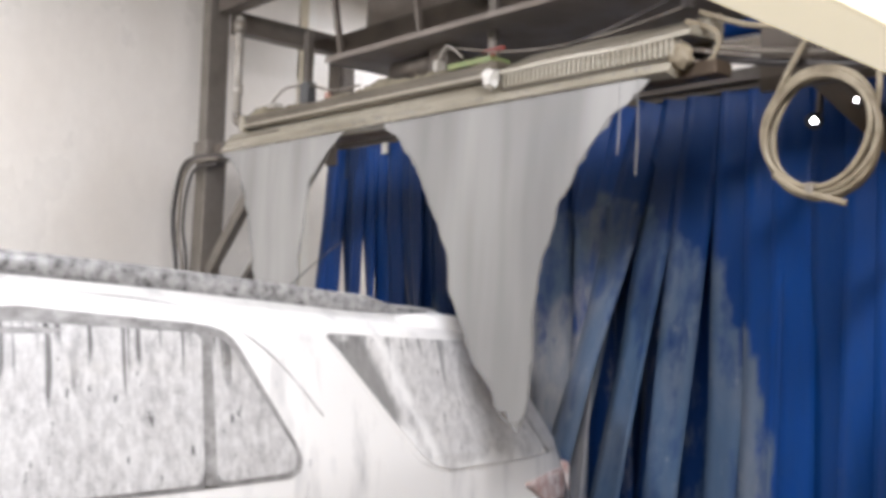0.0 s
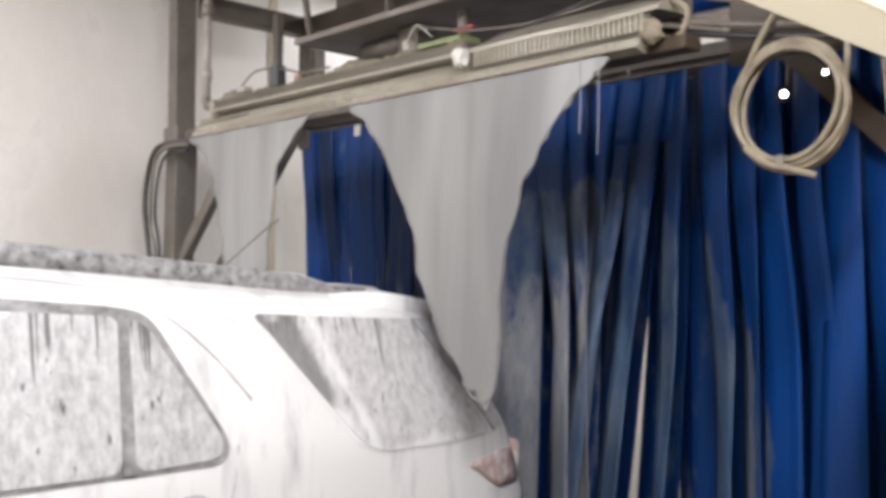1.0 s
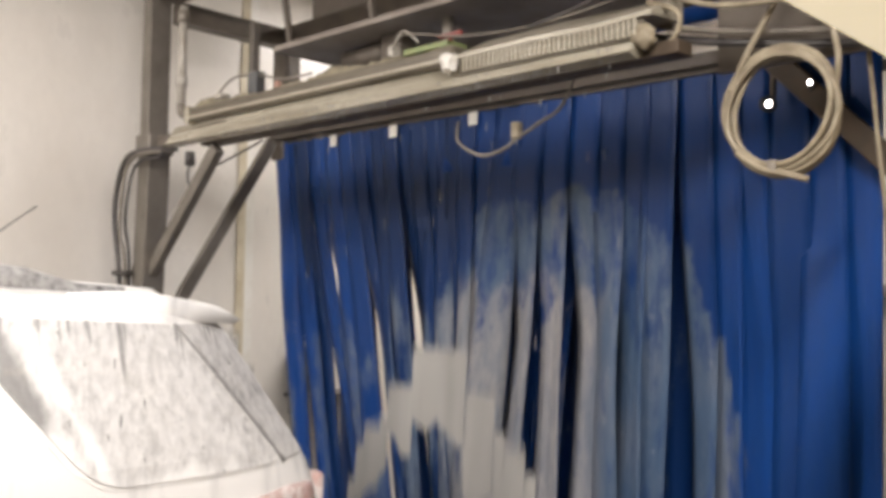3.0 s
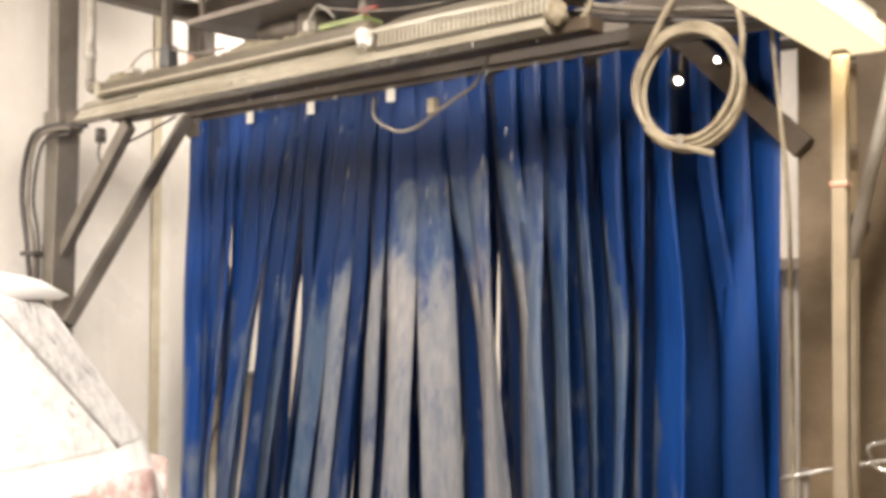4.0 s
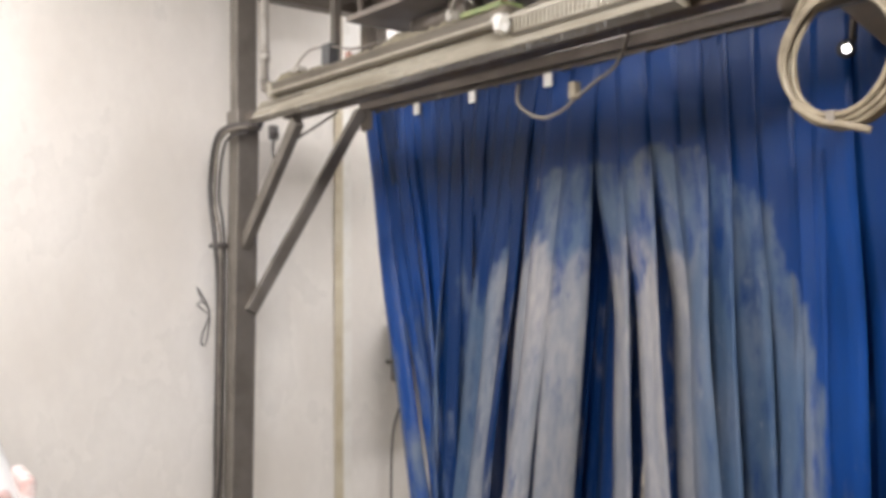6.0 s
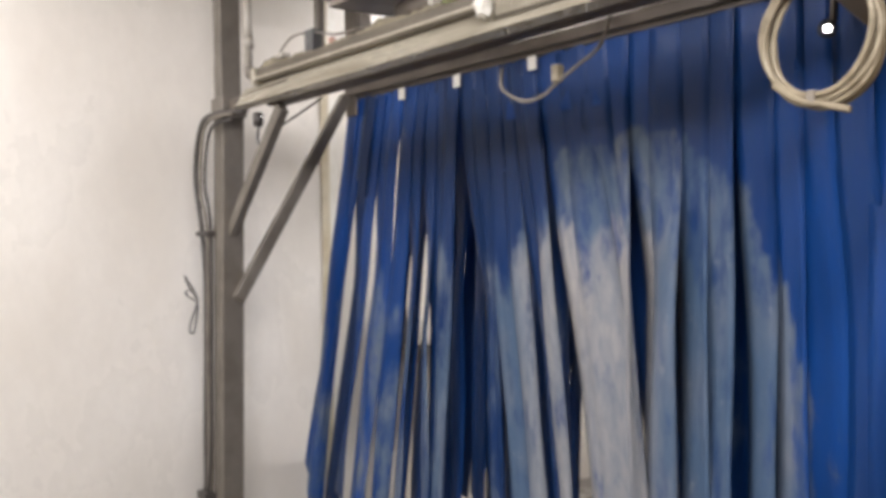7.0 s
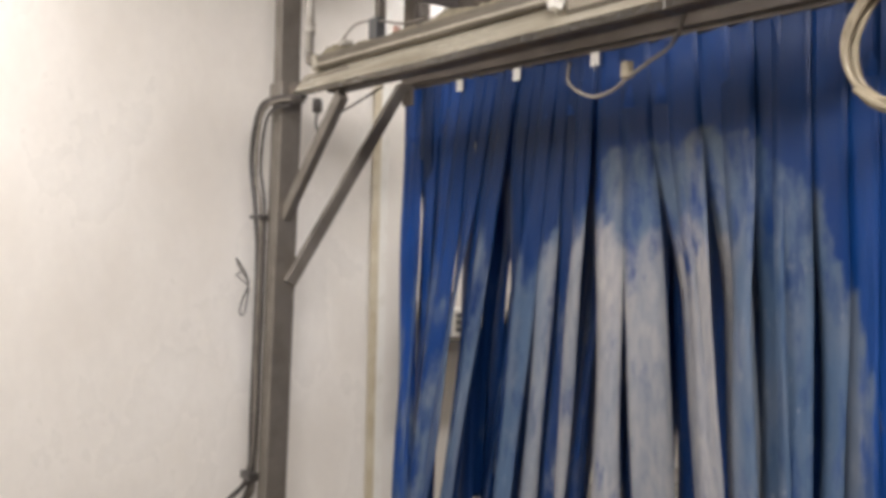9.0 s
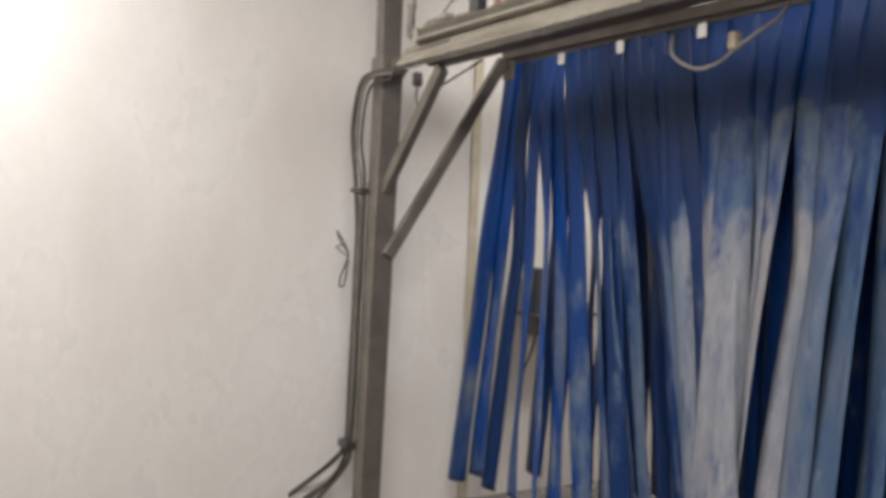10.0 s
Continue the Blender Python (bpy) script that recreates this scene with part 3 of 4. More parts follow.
def pipes():
    p = thing("feed_pipe", "grey-white plastic feed pipe with elbow above the trough", "pipe")
    part("pipe", cyl((0.12, 0.03, 2.68), (0.12, 0.03, 3.27), 0.024, 16), M_PVC, p, smooth=False)
    part("elbow", tube([(0.12, 0.03, 2.70), (0.125, 0.03, 2.655), (0.16, 0.03, 2.635), (0.25, 0.04, 2.63)], 0.027, 12), M_CABLE2, p)
    part("collar", cyl((0.12, 0.03, 2.80), (0.12, 0.03, 2.86), 0.031, 16), M_PVC, p)
    part("collar", cyl((0.12, 0.03, 3.17), (0.12, 0.03, 3.24), 0.034, 16), M_CABLE2, p)
    c = thing("cable_bundle", "black and grey cables strapped along the steel post", "cable")
    part("cable", lean(tube([(0.1, 0.02, 2.44), (-0.20, -0.05, 2.45), (-0.40, -0.05, 2.38), (-0.48, -0.05, 2.1), (-0.41, -0.04, 1.76), (-0.37, -0.03, 1.4), (-0.37, -0.03, 0.5), (-0.38, -0.03, 0.1), (-0.48, -0.1, -0.08), (-0.86, -0.28, -0.42)], 0.016)), M_CABLE, c)
    part("cable", lean(tube([(0.02, -0.02, 2.43), (-0.22, -0.06, 2.42), (-0.36, -0.06, 2.30), (-0.40, -0.05, 1.98), (-0.345, -0.03, 1.72), (-0.335, -0.03, 0.9), (-0.335, -0.03, 0.12), (-0.46, -0.06, -0.14), (-0.86, -0.18, -0.46)], 0.012)), M_CABLE2, c)
    part("cable", lean(tube([(0.0, -0.02, 2.40), (-0.25, -0.05, 2.36), (-0.34, -0.05, 2.05), (-0.31, -0.02, 1.7), (-0.31, -0.02, 0.6), (-0.33, -0.04, 0.08), (-0.5, -0.1, -0.22), (-0.86, -0.22, -0.50)], 0.010)), M_CABLE, c)
    part("cable", lean(tube([(-0.36, 0.0, 1.74), (-0.355, 0.0, 0.9), (-0.355, 0.0, 0.12), (-0.42, -0.02, -0.1), (-0.86, -0.1, -0.52)], 0.014)), M_CABLE2, c)
    part("clip", lean(box(-0.46, -0.29, -0.06, 0.0, 1.715, 1.745, 0.006)), M_CABLE, c)
    part("clip", lean(box(-0.42, -0.28, -0.07, 0.0, 0.06, 0.11, 0.006)), M_CABLE, c)
    part("wire_loop", lean(tube([(-0.42, -0.06, 1.32), (-0.50, -0.09, 1.40), (-0.58, -0.08, 1.46), (-0.55, -0.08, 1.44), (-0.47, -0.07, 1.38), (-0.43, -0.06, 1.30), (-0.48, -0.08, 1.18), (-0.50, -0.08, 1.11), (-0.45, -0.07, 1.12), (-0.42, -0.06, 1.28)], 0.006, 6)), M_CABLE, c, "loose loop of thin wire")
    part("wire_loop", lean(tube([(-0.42, -0.06, 1.31), (-0.47, -0.08, 1.37), (-0.55, -0.09, 1.36), (-0.50, -0.08, 1.33), (-0.43, -0.06, 1.30)], 0.005, 6)), M_CABLE, c)
    v = thing("sensor_cable", "thin black cable with a small sensor under the trough", "cable")
    part("cable", tube([(0.20, 0.06, 2.40), (0.16, 0.06, 2.28), (0.22, 0.06, 2.22), (0.30, 0.08, 2.32), (0.45, 0.08, 2.33), (0.8, 0.12, 2.43)], 0.007, 6), M_CABLE, v)
    part("sensor", cyl((0.25, 0.02, 2.33), (0.25, 0.02, 2.41), 0.03, 12, 0.006), M_CABLE, v)
    h = thing("hook_cable", "hanging grey cable with a cream plug below the rail", "cable")
    part("cable", tube([(2.13, 0.22, 2.39), (2.13, 0.22, 2.30), (2.26, 0.22, 2.23), (2.38, 0.22, 2.24), (2.46, 0.22, 2.28), (2.57, 0.22, 2.33), (2.70, 0.22, 2.40), (2.85, 0.15, 2.60)], 0.008, 6), M_CABLE2, h)
    part("plug", box(2.44, 2.48, 0.20, 0.24, 2.28, 2.35, 0.008), M_HOSE, h)


def coil():
    c = thing("hose_coil", "coil of cream hose hanging beside the blue curtain", "hose")
    for k in range(6):
        pts = []
        r = 0.180 + 0.011 * (k % 3) - 0.009 * (k // 3)
        for i in range(25):
            a = 2 * math.pi * i / 24 + 0.6 * k
            dx = 0.010 * math.sin(2 * a + 2.1 * k)
            pts.append((3.585 + (r + dx) * math.cos(a) * 0.96, 0.18 + 0.012 * k, 2.255 + (r + 0.004 * k) * math.sin(a)))
        part("turn", tube(pts, 0.0095, 8), M_HOSE, c)
    part("tail", tube([(3.45, 0.17, 2.12), (3.53, 0.17, 2.065), (3.60, 0.18, 2.045), (3.68, 0.2, 2.02)], 0.011), M_HOSE, c)
    part("tail", tube([(3.42, 0.19, 2.33), (3.48, 0.19, 2.46), (3.56, 0.2, 2.60), (3.66, 0.22, 2.80)], 0.011), M_HOSE, c)
    part("tail", tube([(3.74, 0.22, 2.20), (3.76, 0.24, 2.40), (3.73, 0.26, 2.60), (3.72, 0.3, 3.2)], 0.011), M_HOSE, c)
    part("strap", box(3.555, 3.585, 0.165, 0.245, 2.045, 2.09, 0.006), M_CABLE2, c)
    t = thing("hose_tangle", "tangle of pale hoses above the end of the trough", "hose")
    part("hose", tube([(3.18, 0.05, 2.66), (3.30, 0.05, 2.60), (3.28, 0.06, 2.52), (3.2, 0.06, 2.49)], 0.010), M_HOSE, t)
    part("hose", tube([(3.2, 0.1, 2.70), (3.4, 0.12, 2.62), (3.65, 0.14, 2.60), (3.9, 0.15, 2.62), (4.15, 0.15, 2.72)], 0.010), M_HOSE, t)
    part("hose", tube([(3.2, 0.05, 2.95), (3.3, 0.07, 2.74), (3.5, 0.1, 2.64), (3.75, 0.12, 2.66), (3.9, 0.13, 2.80)], 0.010), M_HOSE, t)
    part("hose", tube([(3.25, 0.0, 3.1), (3.36, 0.02, 2.82), (3.55, 0.05, 2.68), (3.8, 0.05, 2.72), (3.86, 0.06, 2.9), (3.7, 0.05, 3.05)], 0.009), M_HOSE, t)
    part("hose", tube([(3.1, 0.14, 2.62), (3.35, 0.2, 2.56), (3.7, 0.3, 2.52), (4.0, 0.35, 2.50)], 0.012), M_CABLE2, t)
    part("hose", tube([(3.1, 0.18, 2.58), (3.4, 0.25, 2.52), (3.8, 0.4, 2.48)], 0.014), M_CABLE, t)
    part("coupling", cyl((3.20, 0.03, 2.70), (3.20, 0.03, 2.86), 0.026, 14, 0.004), M_CABLE, t)
    part("coupling", cyl((3.20, 0.03, 2.86), (3.20, 0.03, 3.0), 0.032, 14, 0.004), M_WHITE, t)
    s = thing("spot_lamp", "small round black spot lamp, lit, behind the hose coil", "lamp")
    b = bmesh.new()
    bmesh.ops.create_uvsphere(b, u_segments=20, v_segments=12, radius=0.034)
    b.transform(pose(3.27, 0.80, 2.41))
    part("dome", b, M_DARKBOX, s, smooth=True)
    b = bmesh.new()
    bmesh.ops.create_uvsphere(b, u_segments=12, v_segments=8, radius=0.012)
    b.transform(pose(3.285, 0.772, 2.405))
    part("bulb", b, M_BULB, s, "bright bulb", smooth=True)
    b = bmesh.new()
    bmesh.ops.create_uvsphere(b, u_segments=12, v_segments=8, radius=0.008)
    b.transform(pose(3.44, 0.79, 2.47))
    part("bulb", b, M_BULB, s, "small second bulb", smooth=True)
    part("bulb_socket", cyl((3.44, 0.795, 2.47), (3.44, 0.835, 2.44), 0.012, 10), M_DARKBOX, s)
    part("bracket", beam((3.27, 0.84, 2.44), (3.27, 0.86, 2.62), 0.02, 0.03), M_STEEL, s)


def right_side():
    p = thing("steel_post", "pale painted slim steel post with a red mark", "post", at=(4.14, -0.02, 0))
    part("post", box(-0.020, 0.020, -0.02, 0.02, BASE, 2.25, 0.004), M_POST, p)
    part("clamp", box(-0.024, 0.024, -0.024, 0.024, 1.87, 1.885, 0.003), M_FADED, p, "faded red band")
    part("base_plate", box(-0.08, 0.08, -0.08, 0.08, BASE, BASE + 0.012, 0.003), M_PVC, p)
    q = thing("slanting_pipe", "pale slanting pipe behind the post", "pipe")
    part("pipe", cyl((4.02, 0.5, 1.68), (4.24, 0.5, 2.66), 0.022, 14), M_PVC, q)
    part("foot", cyl((4.02, 0.5, 1.68), (4.01, 0.5, BASE), 0.024, 14), M_POST, q)
    w = thing("wall_post", "brown steel upright with a control knob", "post")
    part("post", box(3.86, 4.00, 1.15, 1.27, BASE, 3.2, 0.006), M_BROWN, w)
    part("knob", cyl((3.86, 1.15, 1.82), (3.86, 1.09, 1.82), 0.05, 16, 0.01), M_STEEL, w)
    part("wire", tube([(3.74, 0.5, 2.7), (3.79, 0.5, 2.17), (3.82, 0.5, 1.75), (3.83, 0.5, 0.6), (3.84, 0.5, BASE + 0.01)], 0.008), M_HOSE, w)
    b = thing("cross_beam", "brown wooden beam across the end of the bay", "beam")
    part("beam", box(2.0, 6.5, 4.84, 4.995, 1.66, 1.76, 0.01), M_BOARD, b)
    part("support", box(2.0, 2.12, 4.86, 4.98, BASE, 1.66, 0.01), M_BOARD, b)
    part("support", box(6.3, 6.42, 4.86, 4.98, BASE, 1.66, 0.01), M_BOARD, b)
    for z, y in ((2.60, 4.90), (3.28, 4.88)):
        h = thing("wall_pipe", "grey-brown pipe clipped along the end wall", "pipe", "pipes on the end wall")
        part("pipe", cyl((2.5, y, z), (7.0, y, z), 0.05, 14), M_BROWN, h)
        for x in (2.9, 3.6, 4.3, 5.0, 6.0):
            part("clip", box(x - 0.02, x + 0.02, y - 0.056, 4.998, z - 0.06, z + 0.06, 0.004), M_STEEL, h)
    m = thing("machine_cabinet", "dark brown machine cabinet under the window", "cabinet")
    part("body", box(2.95, 4.25, 4.25, 4.80, BASE, 0.50, 0.03), M_RUST, m)
    part("lid", box(2.90, 4.30, 4.20, 4.82, 0.504, 0.56, 0.015), M_BOARD2, m)
    part("motor", cyl((3.1, 4.5, 0.66), (3.5, 4.5, 0.66), 0.10, 20, 0.02), M_RUST, m, "round dark motor")
    r = thing("spray_rail", "thin brushed steel spray rail near the floor", "rail")
    part("rail", tube([(3.79, 0.5, 0.93), (4.0, 0.5, 1.0), (4.21, 0.5, 1.05), (4.7, 0.5, 1.10)], 0.008), M_CHROME, r)
    part("rail", tube([(4.6, 0.62, 1.02), (4.12, 0.62, 0.98), (4.05, 0.6, 1.02), (4.1, 0.6, 1.08), (4.6, 0.6, 1.14)], 0.008), M_CHROME, r)
    part("leg", cyl((3.86, 0.53, BASE), (3.86, 0.53, 0.97), 0.012, 10), M_STEEL2, r)
    part("leg", cyl((4.6, 0.56, BASE), (4.6, 0.56, 1.15), 0.015, 10), M_STEEL2, r)
    s = thing("wall_shelf", "grey metal wall shelf", "shelf")
    part("board", box(X_WALL, X_WALL + 0.25, 1.55, 2.2, 0.84, 0.865, 0.004), M_STEEL2, s)
    part("bracket", box(X_WALL, X_WALL + 0.2, 1.6, 1.63, 0.70, 0.84, 0.004), M_STEEL2, s)
    u = thing("speaker_box", "dark grey plastic box on the wall shelf", "box")
    part("case", box(X_WALL + 0.03, X_WALL + 0.2, 1.58, 1.72, 0.867, 1.21, 0.012), M_DARKBOX, u)
    part("panel", box(X_WALL + 0.04, X_WALL + 0.19, 1.724, 1.88, 0.867, 1.08, 0.008), M_WHITE, u, "white panel with dark sockets")
    for k in range(3):
        part("socket", box(X_WALL + 0.191, X_WALL + 0.197, 1.77, 1.83, 0.90 + 0.055 * k, 0.935 + 0.055 * k, 0.002), M_DARKBOX, u)
    part("lead", tube([(X_WALL + 0.2, 1.62, 0.83), (X_WALL + 0.14, 1.62, 0.6), (X_WALL + 0.05, 1.58, 0.3), (X_WALL + 0.04, 1.57, -0.2)], 0.008), M_CABLE, u)


# ---- curtains ----
ROWS = [(0.92, 2.60, (-0.20, 0.44, 0.98, 1.60, 2.22, 2.80, 3.22, 3.66)), (1.32, 2.66, (-0.05, 0.6, 1.25, 1.9, 2.55, 3.0, 3.44)), (1.75, 2.70, (0.0, 0.7, 1.4, 2.1, 2.7, 3.22))]


def wear_at(x, z):
    """How worn the cloth is: an arch the size of a car's back, dirtier towards its foot."""
    n = 0.06 * math.sin(9 * x) + 0.05 * math.sin(23 * x + 1)
    if 1.60 < x < 3.06:
        top = 2.17 + 0.4 * n - 1.3 * max(0.0, x - 2.50) ** 1.4 - 2.0 * max(0.0, x - 2.84) - 0.9 * max(0.0, 1.75 - x)
        return max(0.0, min(1.0, (top - z) / 0.06)) * (0.98 if z < 1.60 + n * 2 else 0.72) * (1.0 - 0.3 * max(0.0, x - 2.5))
    if x <= 1.60:
        return max(0.0, min(1.0, (1.66 + 0.25 * max(0.0, min(1.0, (x - 0.7) / 0.6)) + 2.5 * n - z) / 0.40)) * (0.56 + 0.34 * max(0.0, min(1.0, (x - 0.5) / 0.6)))
    return max(0.0, min(1.0, (1.4 - z) / 1.2)) * 0.40


def dry_at(x, z):
    """Where the soap has dried to a pale crust: the middle of the arch, low down."""
    n = 0.05 * math.sin(13 * x) + 0.04 * math.sin(31 * x)
    side = max(0.0, min(1.0, (x - 1.26) / 0.25)) * max(0.0, min(1.0, (2.50 - x) / 0.25))
    return side * max(0.0, min(1.0, (1.72 + n - z) / 0.06))


def strip_mesh(x, zt, w, ln, rng, worn, spread=1.0):
    """One cloth strip, hung at its own origin: thin, cupped, with soft folds down its length."""
    bm = bmesh.new()
    lay = bm.verts.layers.float.new("wear")
    # layer for how far a strip's blue is darkened
    wet = bm.verts.layers.float.new("darkening")
    cake = bm.verts.layers.float.new("dry")
    # darker blue across the middle zone, varied from strip to strip
    dark_share = 0.85 if 0.44 < x < 1.62 else 0.6 if 1.62 < x < 2.75 else 0.15
    dark_share *= rng.uniform(0.6, 1.1)
    # rear rows: shade of the gaps put into the cloth's colour
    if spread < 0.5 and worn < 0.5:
        dark_share = 0.7
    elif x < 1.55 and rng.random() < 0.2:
        dark_share, worn = 0.95, worn * 0.45
    nx, nz = 4, 56
    cup, ph, am = rng.uniform(-0.030, 0.030), rng.uniform(0, 6), rng.uniform(0.004, 0.016)
    back = rng.choice((0.0, 0.0, 0.02, 0.05, 0.09))
    twist, cut = radians(rng.uniform(-55, 55) * spread), rng.uniform(-0.05, 0.05)
    grids = []
    for side in (0.0, 0.004):
        rows = []
        for j in range(nz + 1):
            s = j / nz
            free = max(0.0, min(1.0, (s - 0.12) / 0.34))
            free = free * free * (3 - 2 * free)
            row = []
            for i in range(nx + 1):
                q = i / nx * 2 - 1
                ww = w * (0.515 + 0.03 * free * math.sin(3 * s + ph))
                a = q * ww
                d = cup * (1 - q * q) * free + am * math.sin(9 * s + ph + q) * free + 0.003 * math.sin(11 * (x + a)) + side
                tw = twist * free
                px = a * math.cos(tw) - d * math.sin(tw) + 0.006 * free * math.sin(4 * s + ph)
                py = a * math.sin(tw) + d * math.cos(tw) + back * free
                v = bm.verts.new((px, py, -s * ln - (cut * q * 0.3 if j == nz else 0)))
                v[lay] = wear_at(x + a, zt - s * ln) * worn
                v[wet] = dark_share
                v[cake] = dry_at(x + a, zt - s * ln)
                row.append(v)
            rows.append(row)
        grids.append(rows)
    for g, rows in enumerate(grids):
        for j in range(nz):
            for i in range(nx):
                q4 = (rows[j][i], rows[j][i + 1], rows[j + 1][i + 1], rows[j + 1][i])
                bm.faces.new(q4 if g else q4[::-1])
    a, b = grids
    for j in range(nz):
        bm.faces.new((a[j][0], a[j + 1][0], b[j + 1][0], b[j][0]))
        bm.faces.new((a[j][nx], b[j][nx], b[j + 1][nx], a[j + 1][nx]))
    for i in range(nx):
        bm.faces.new((a[nz][i], a[nz][i + 1], b[nz][i + 1], b[nz][i]))
    for f in bm.faces:
        f.smooth = True
    return bm


STRIPS = []


def curtains():
    rng = random.Random(7)
    for k, (y, zt, edges) in enumerate(ROWS):
        x0, x1 = edges[0], edges[-1]
        c = thing("wash_curtain", "hanging curtain of wet blue cloth strips, grey with soap low down", "curtain", "blue wash curtains", at=(0, y, zt))
        part("rail", beam((min(x0, -0.1) - 0.05, 0.02, 0.03), (3.72, 0.02, 0.03), 0.04, 0.05), M_STEEL, c)
        part("rail_hook", beam((-0.1, 0.02, 0.05), (-0.1, 0.02, 3.235 - zt), 0.03, 0.03), M_STEEL, c)
        part("rail_hook", beam((3.68, 0.02, 0.05), (3.68, 0.02, 3.235 - zt), 0.03, 0.03), M_STEEL, c)
        for ea, eb in zip(edges, edges[1:]):
            calm = k == 0 and ea > 2.6
            n = max(3, round((eb - ea - 0.04) / (0.155 if calm else 0.125 if k else 0.130 if ea > 1.5 else 0.104)))
            pitch = (eb - ea - 0.04) / n
            bm = bmesh.new()
            grid = [[bm.verts.new((ea + 0.05 + (eb - ea - 0.10) * i / 12, 0.012 + 0.003 * math.sin(i * 1.3 + k) * j, -0.10 * j)) for i in range(13)] for j in range(4)]
            fs = [bm.faces.new((grid[j][i], grid[j][i + 1], grid[j + 1][i + 1], grid[j + 1][i])) for j in range(3) for i in range(12)]
            for v in bmesh.ops.extrude_face_region(bm, geom=fs)["geom"]:
                if isinstance(v, bmesh.types.BMVert):
                    v.co.y += 0.004
            part("header", bm, M_CLOTH, c, "uncut blue upper cloth", smooth=True)
            for i in range(n):
                x = ea + 0.02 + (i + 0.5) * pitch
                ln = zt - rng.uniform(-0.38, -0.15)
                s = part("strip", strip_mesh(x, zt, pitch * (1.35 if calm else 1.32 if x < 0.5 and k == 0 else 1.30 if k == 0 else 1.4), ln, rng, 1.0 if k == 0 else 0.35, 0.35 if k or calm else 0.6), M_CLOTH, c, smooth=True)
                s.location = (x, rng.uniform(-0.004, 0.004), 0.0)
                STRIPS.append((s, k, x, rng.uniform(-1, 1), rng.uniform(0.88, 1.12)))
        if k == 0:
            for tx in edges[1:4]:
                part("tab", box(tx - 0.03, tx + 0.03, -0.03, -0.022, -0.07, 0.0, 0.002), M_WHITE, c, "white plastic tab")
    r = thing("curtain_roll", "blue cloth rolled over an upper rail", "curtain")
    bm = bmesh.new()
    pr = [(1.20, 2.93), (1.17, 3.02), (1.19, 3.12), (1.25, 3.15), (1.30, 3.10), (1.30, 2.95)]
    cols = [[bm.verts.new((1.36 + 2.2 * i / 24, yy + 0.01 * math.sin(i * 1.7), zz + 0.012 * math.sin(i * 1.1 + yy * 40))) for yy, zz in pr] for i in range(25)]
    for a, b in zip(cols, cols[1:]):
        for i in range(6):
            bm.faces.new((a[i], a[(i + 1) % 6], b[(i + 1) % 6], b[i]))
    bm.faces.new(cols[0])
    bm.faces.new(cols[-1][::-1])
    part("roll", bm, M_CLOTH, r, smooth=True)
    part("rail_hook", beam((3.6, 1.0, 3.31), (3.6, 1.25, 3.09), 0.03, 0.03), M_STEEL, r)
    part("rail", beam((1.2, 1.25, 3.06), (3.85, 1.25, 3.06), 0.05, 0.05), M_STEEL, r)
    part("rail_hook", beam((2.4, 1.0, 3.31), (2.4, 1.25, 3.09), 0.03, 0.03), M_STEEL, r)


# ---- water ----
WATER = []
DROPS = []


def film(name, outline, seed, label, ribbons):
    """A thin sheet of falling water: an outline in x and z, subdivided, gently rippled."""
    rng = random.Random(seed)
    pts = []
    n = len(outline)
    for i in range(n):
        (xa, za), (xb, zb) = outline[i], outline[(i + 1) % n]
        steps = max(1, int(math.hypot(xb - xa, zb - za) / 0.035))
        for k in range(steps):
            t = k / steps
            j = 0.0 if za > 2.44 and zb > 2.44 else 0.012
            pts.append((xa + (xb - xa) * t + rng.uniform(-j, j), za + (zb - za) * t + rng.uniform(-j, j)))
    bm = bmesh.new()
    f = bm.faces.new([bm.verts.new((x, -0.028 - 0.10 * (2.46 - z) ** 0.5 * 0.35 if z < 2.46 else -0.028, z)) for x, z in pts])
    ex = bmesh.ops.extrude_face_region(bm, geom=[f])
    for v in ex["geom"]:
        if isinstance(v, bmesh.types.BMVert):
            v.co.y += 0.005
    bmesh.ops.triangulate(bm, faces=bm.faces)
    rim = tube([(x, -0.030 - (0.035 * (2.46 - z) ** 0.5 if z < 2.46 else 0), z) for x, z in pts if z < 2.45][::2], 0.004, 6)
    xs = [p[0] for p in pts]
    lo, hi = min(xs), max(xs)

    def torn(x, k):
        """The wavy line along which a row of the sheet tears off."""
        return (0, 2.14, 1.74)[k] + 0.07 * math.sin(6 * x + 2 * k) + 0.035 * math.sin(19 * x + k) + 0.02 * math.sin(47 * x)
    sheet = thing(name, label, "water", "falling water")
    made = []
    for i in range(ribbons):
        xa, xb = lo + (hi - lo) * i / ribbons, lo + (hi - lo) * (i + 1) / ribbons
        for row in range(3):
            cuts = [((xa, 0, 0), (1, 0, 0), False), ((xb, 0, 0), (1, 0, 0), True)]
            for k, outer in ((row, True), (row + 1, False)):
                if 0 < k < 3:
                    p, q = (xa, 0, torn(xa, k)), (xb, 0, torn(xb, k))
                    cuts.append((p, (p[2] - q[2], 0, q[0] - p[0]), outer))
            cut = []
            for src in (bm, rim):
                b2 = src.copy()
                for co, no, outer in cuts:
                    bmesh.ops.bisect_plane(b2, geom=b2.verts[:] + b2.edges[:] + b2.faces[:], plane_co=co, plane_no=no, clear_outer=outer, clear_inner=not outer)
                cut.append(b2)
            if cut[0].faces:
                ob = part("rivulet", cut[0], M_SHEET, sheet)
                if cut[1].faces:
                    part("rim", cut[1], M_DROP, ob, "bright water rim")
                made.append((ob, abs((i + 0.5) / ribbons - 0.5) * 2, row))
    bm.free()
    rim.free()
    return made


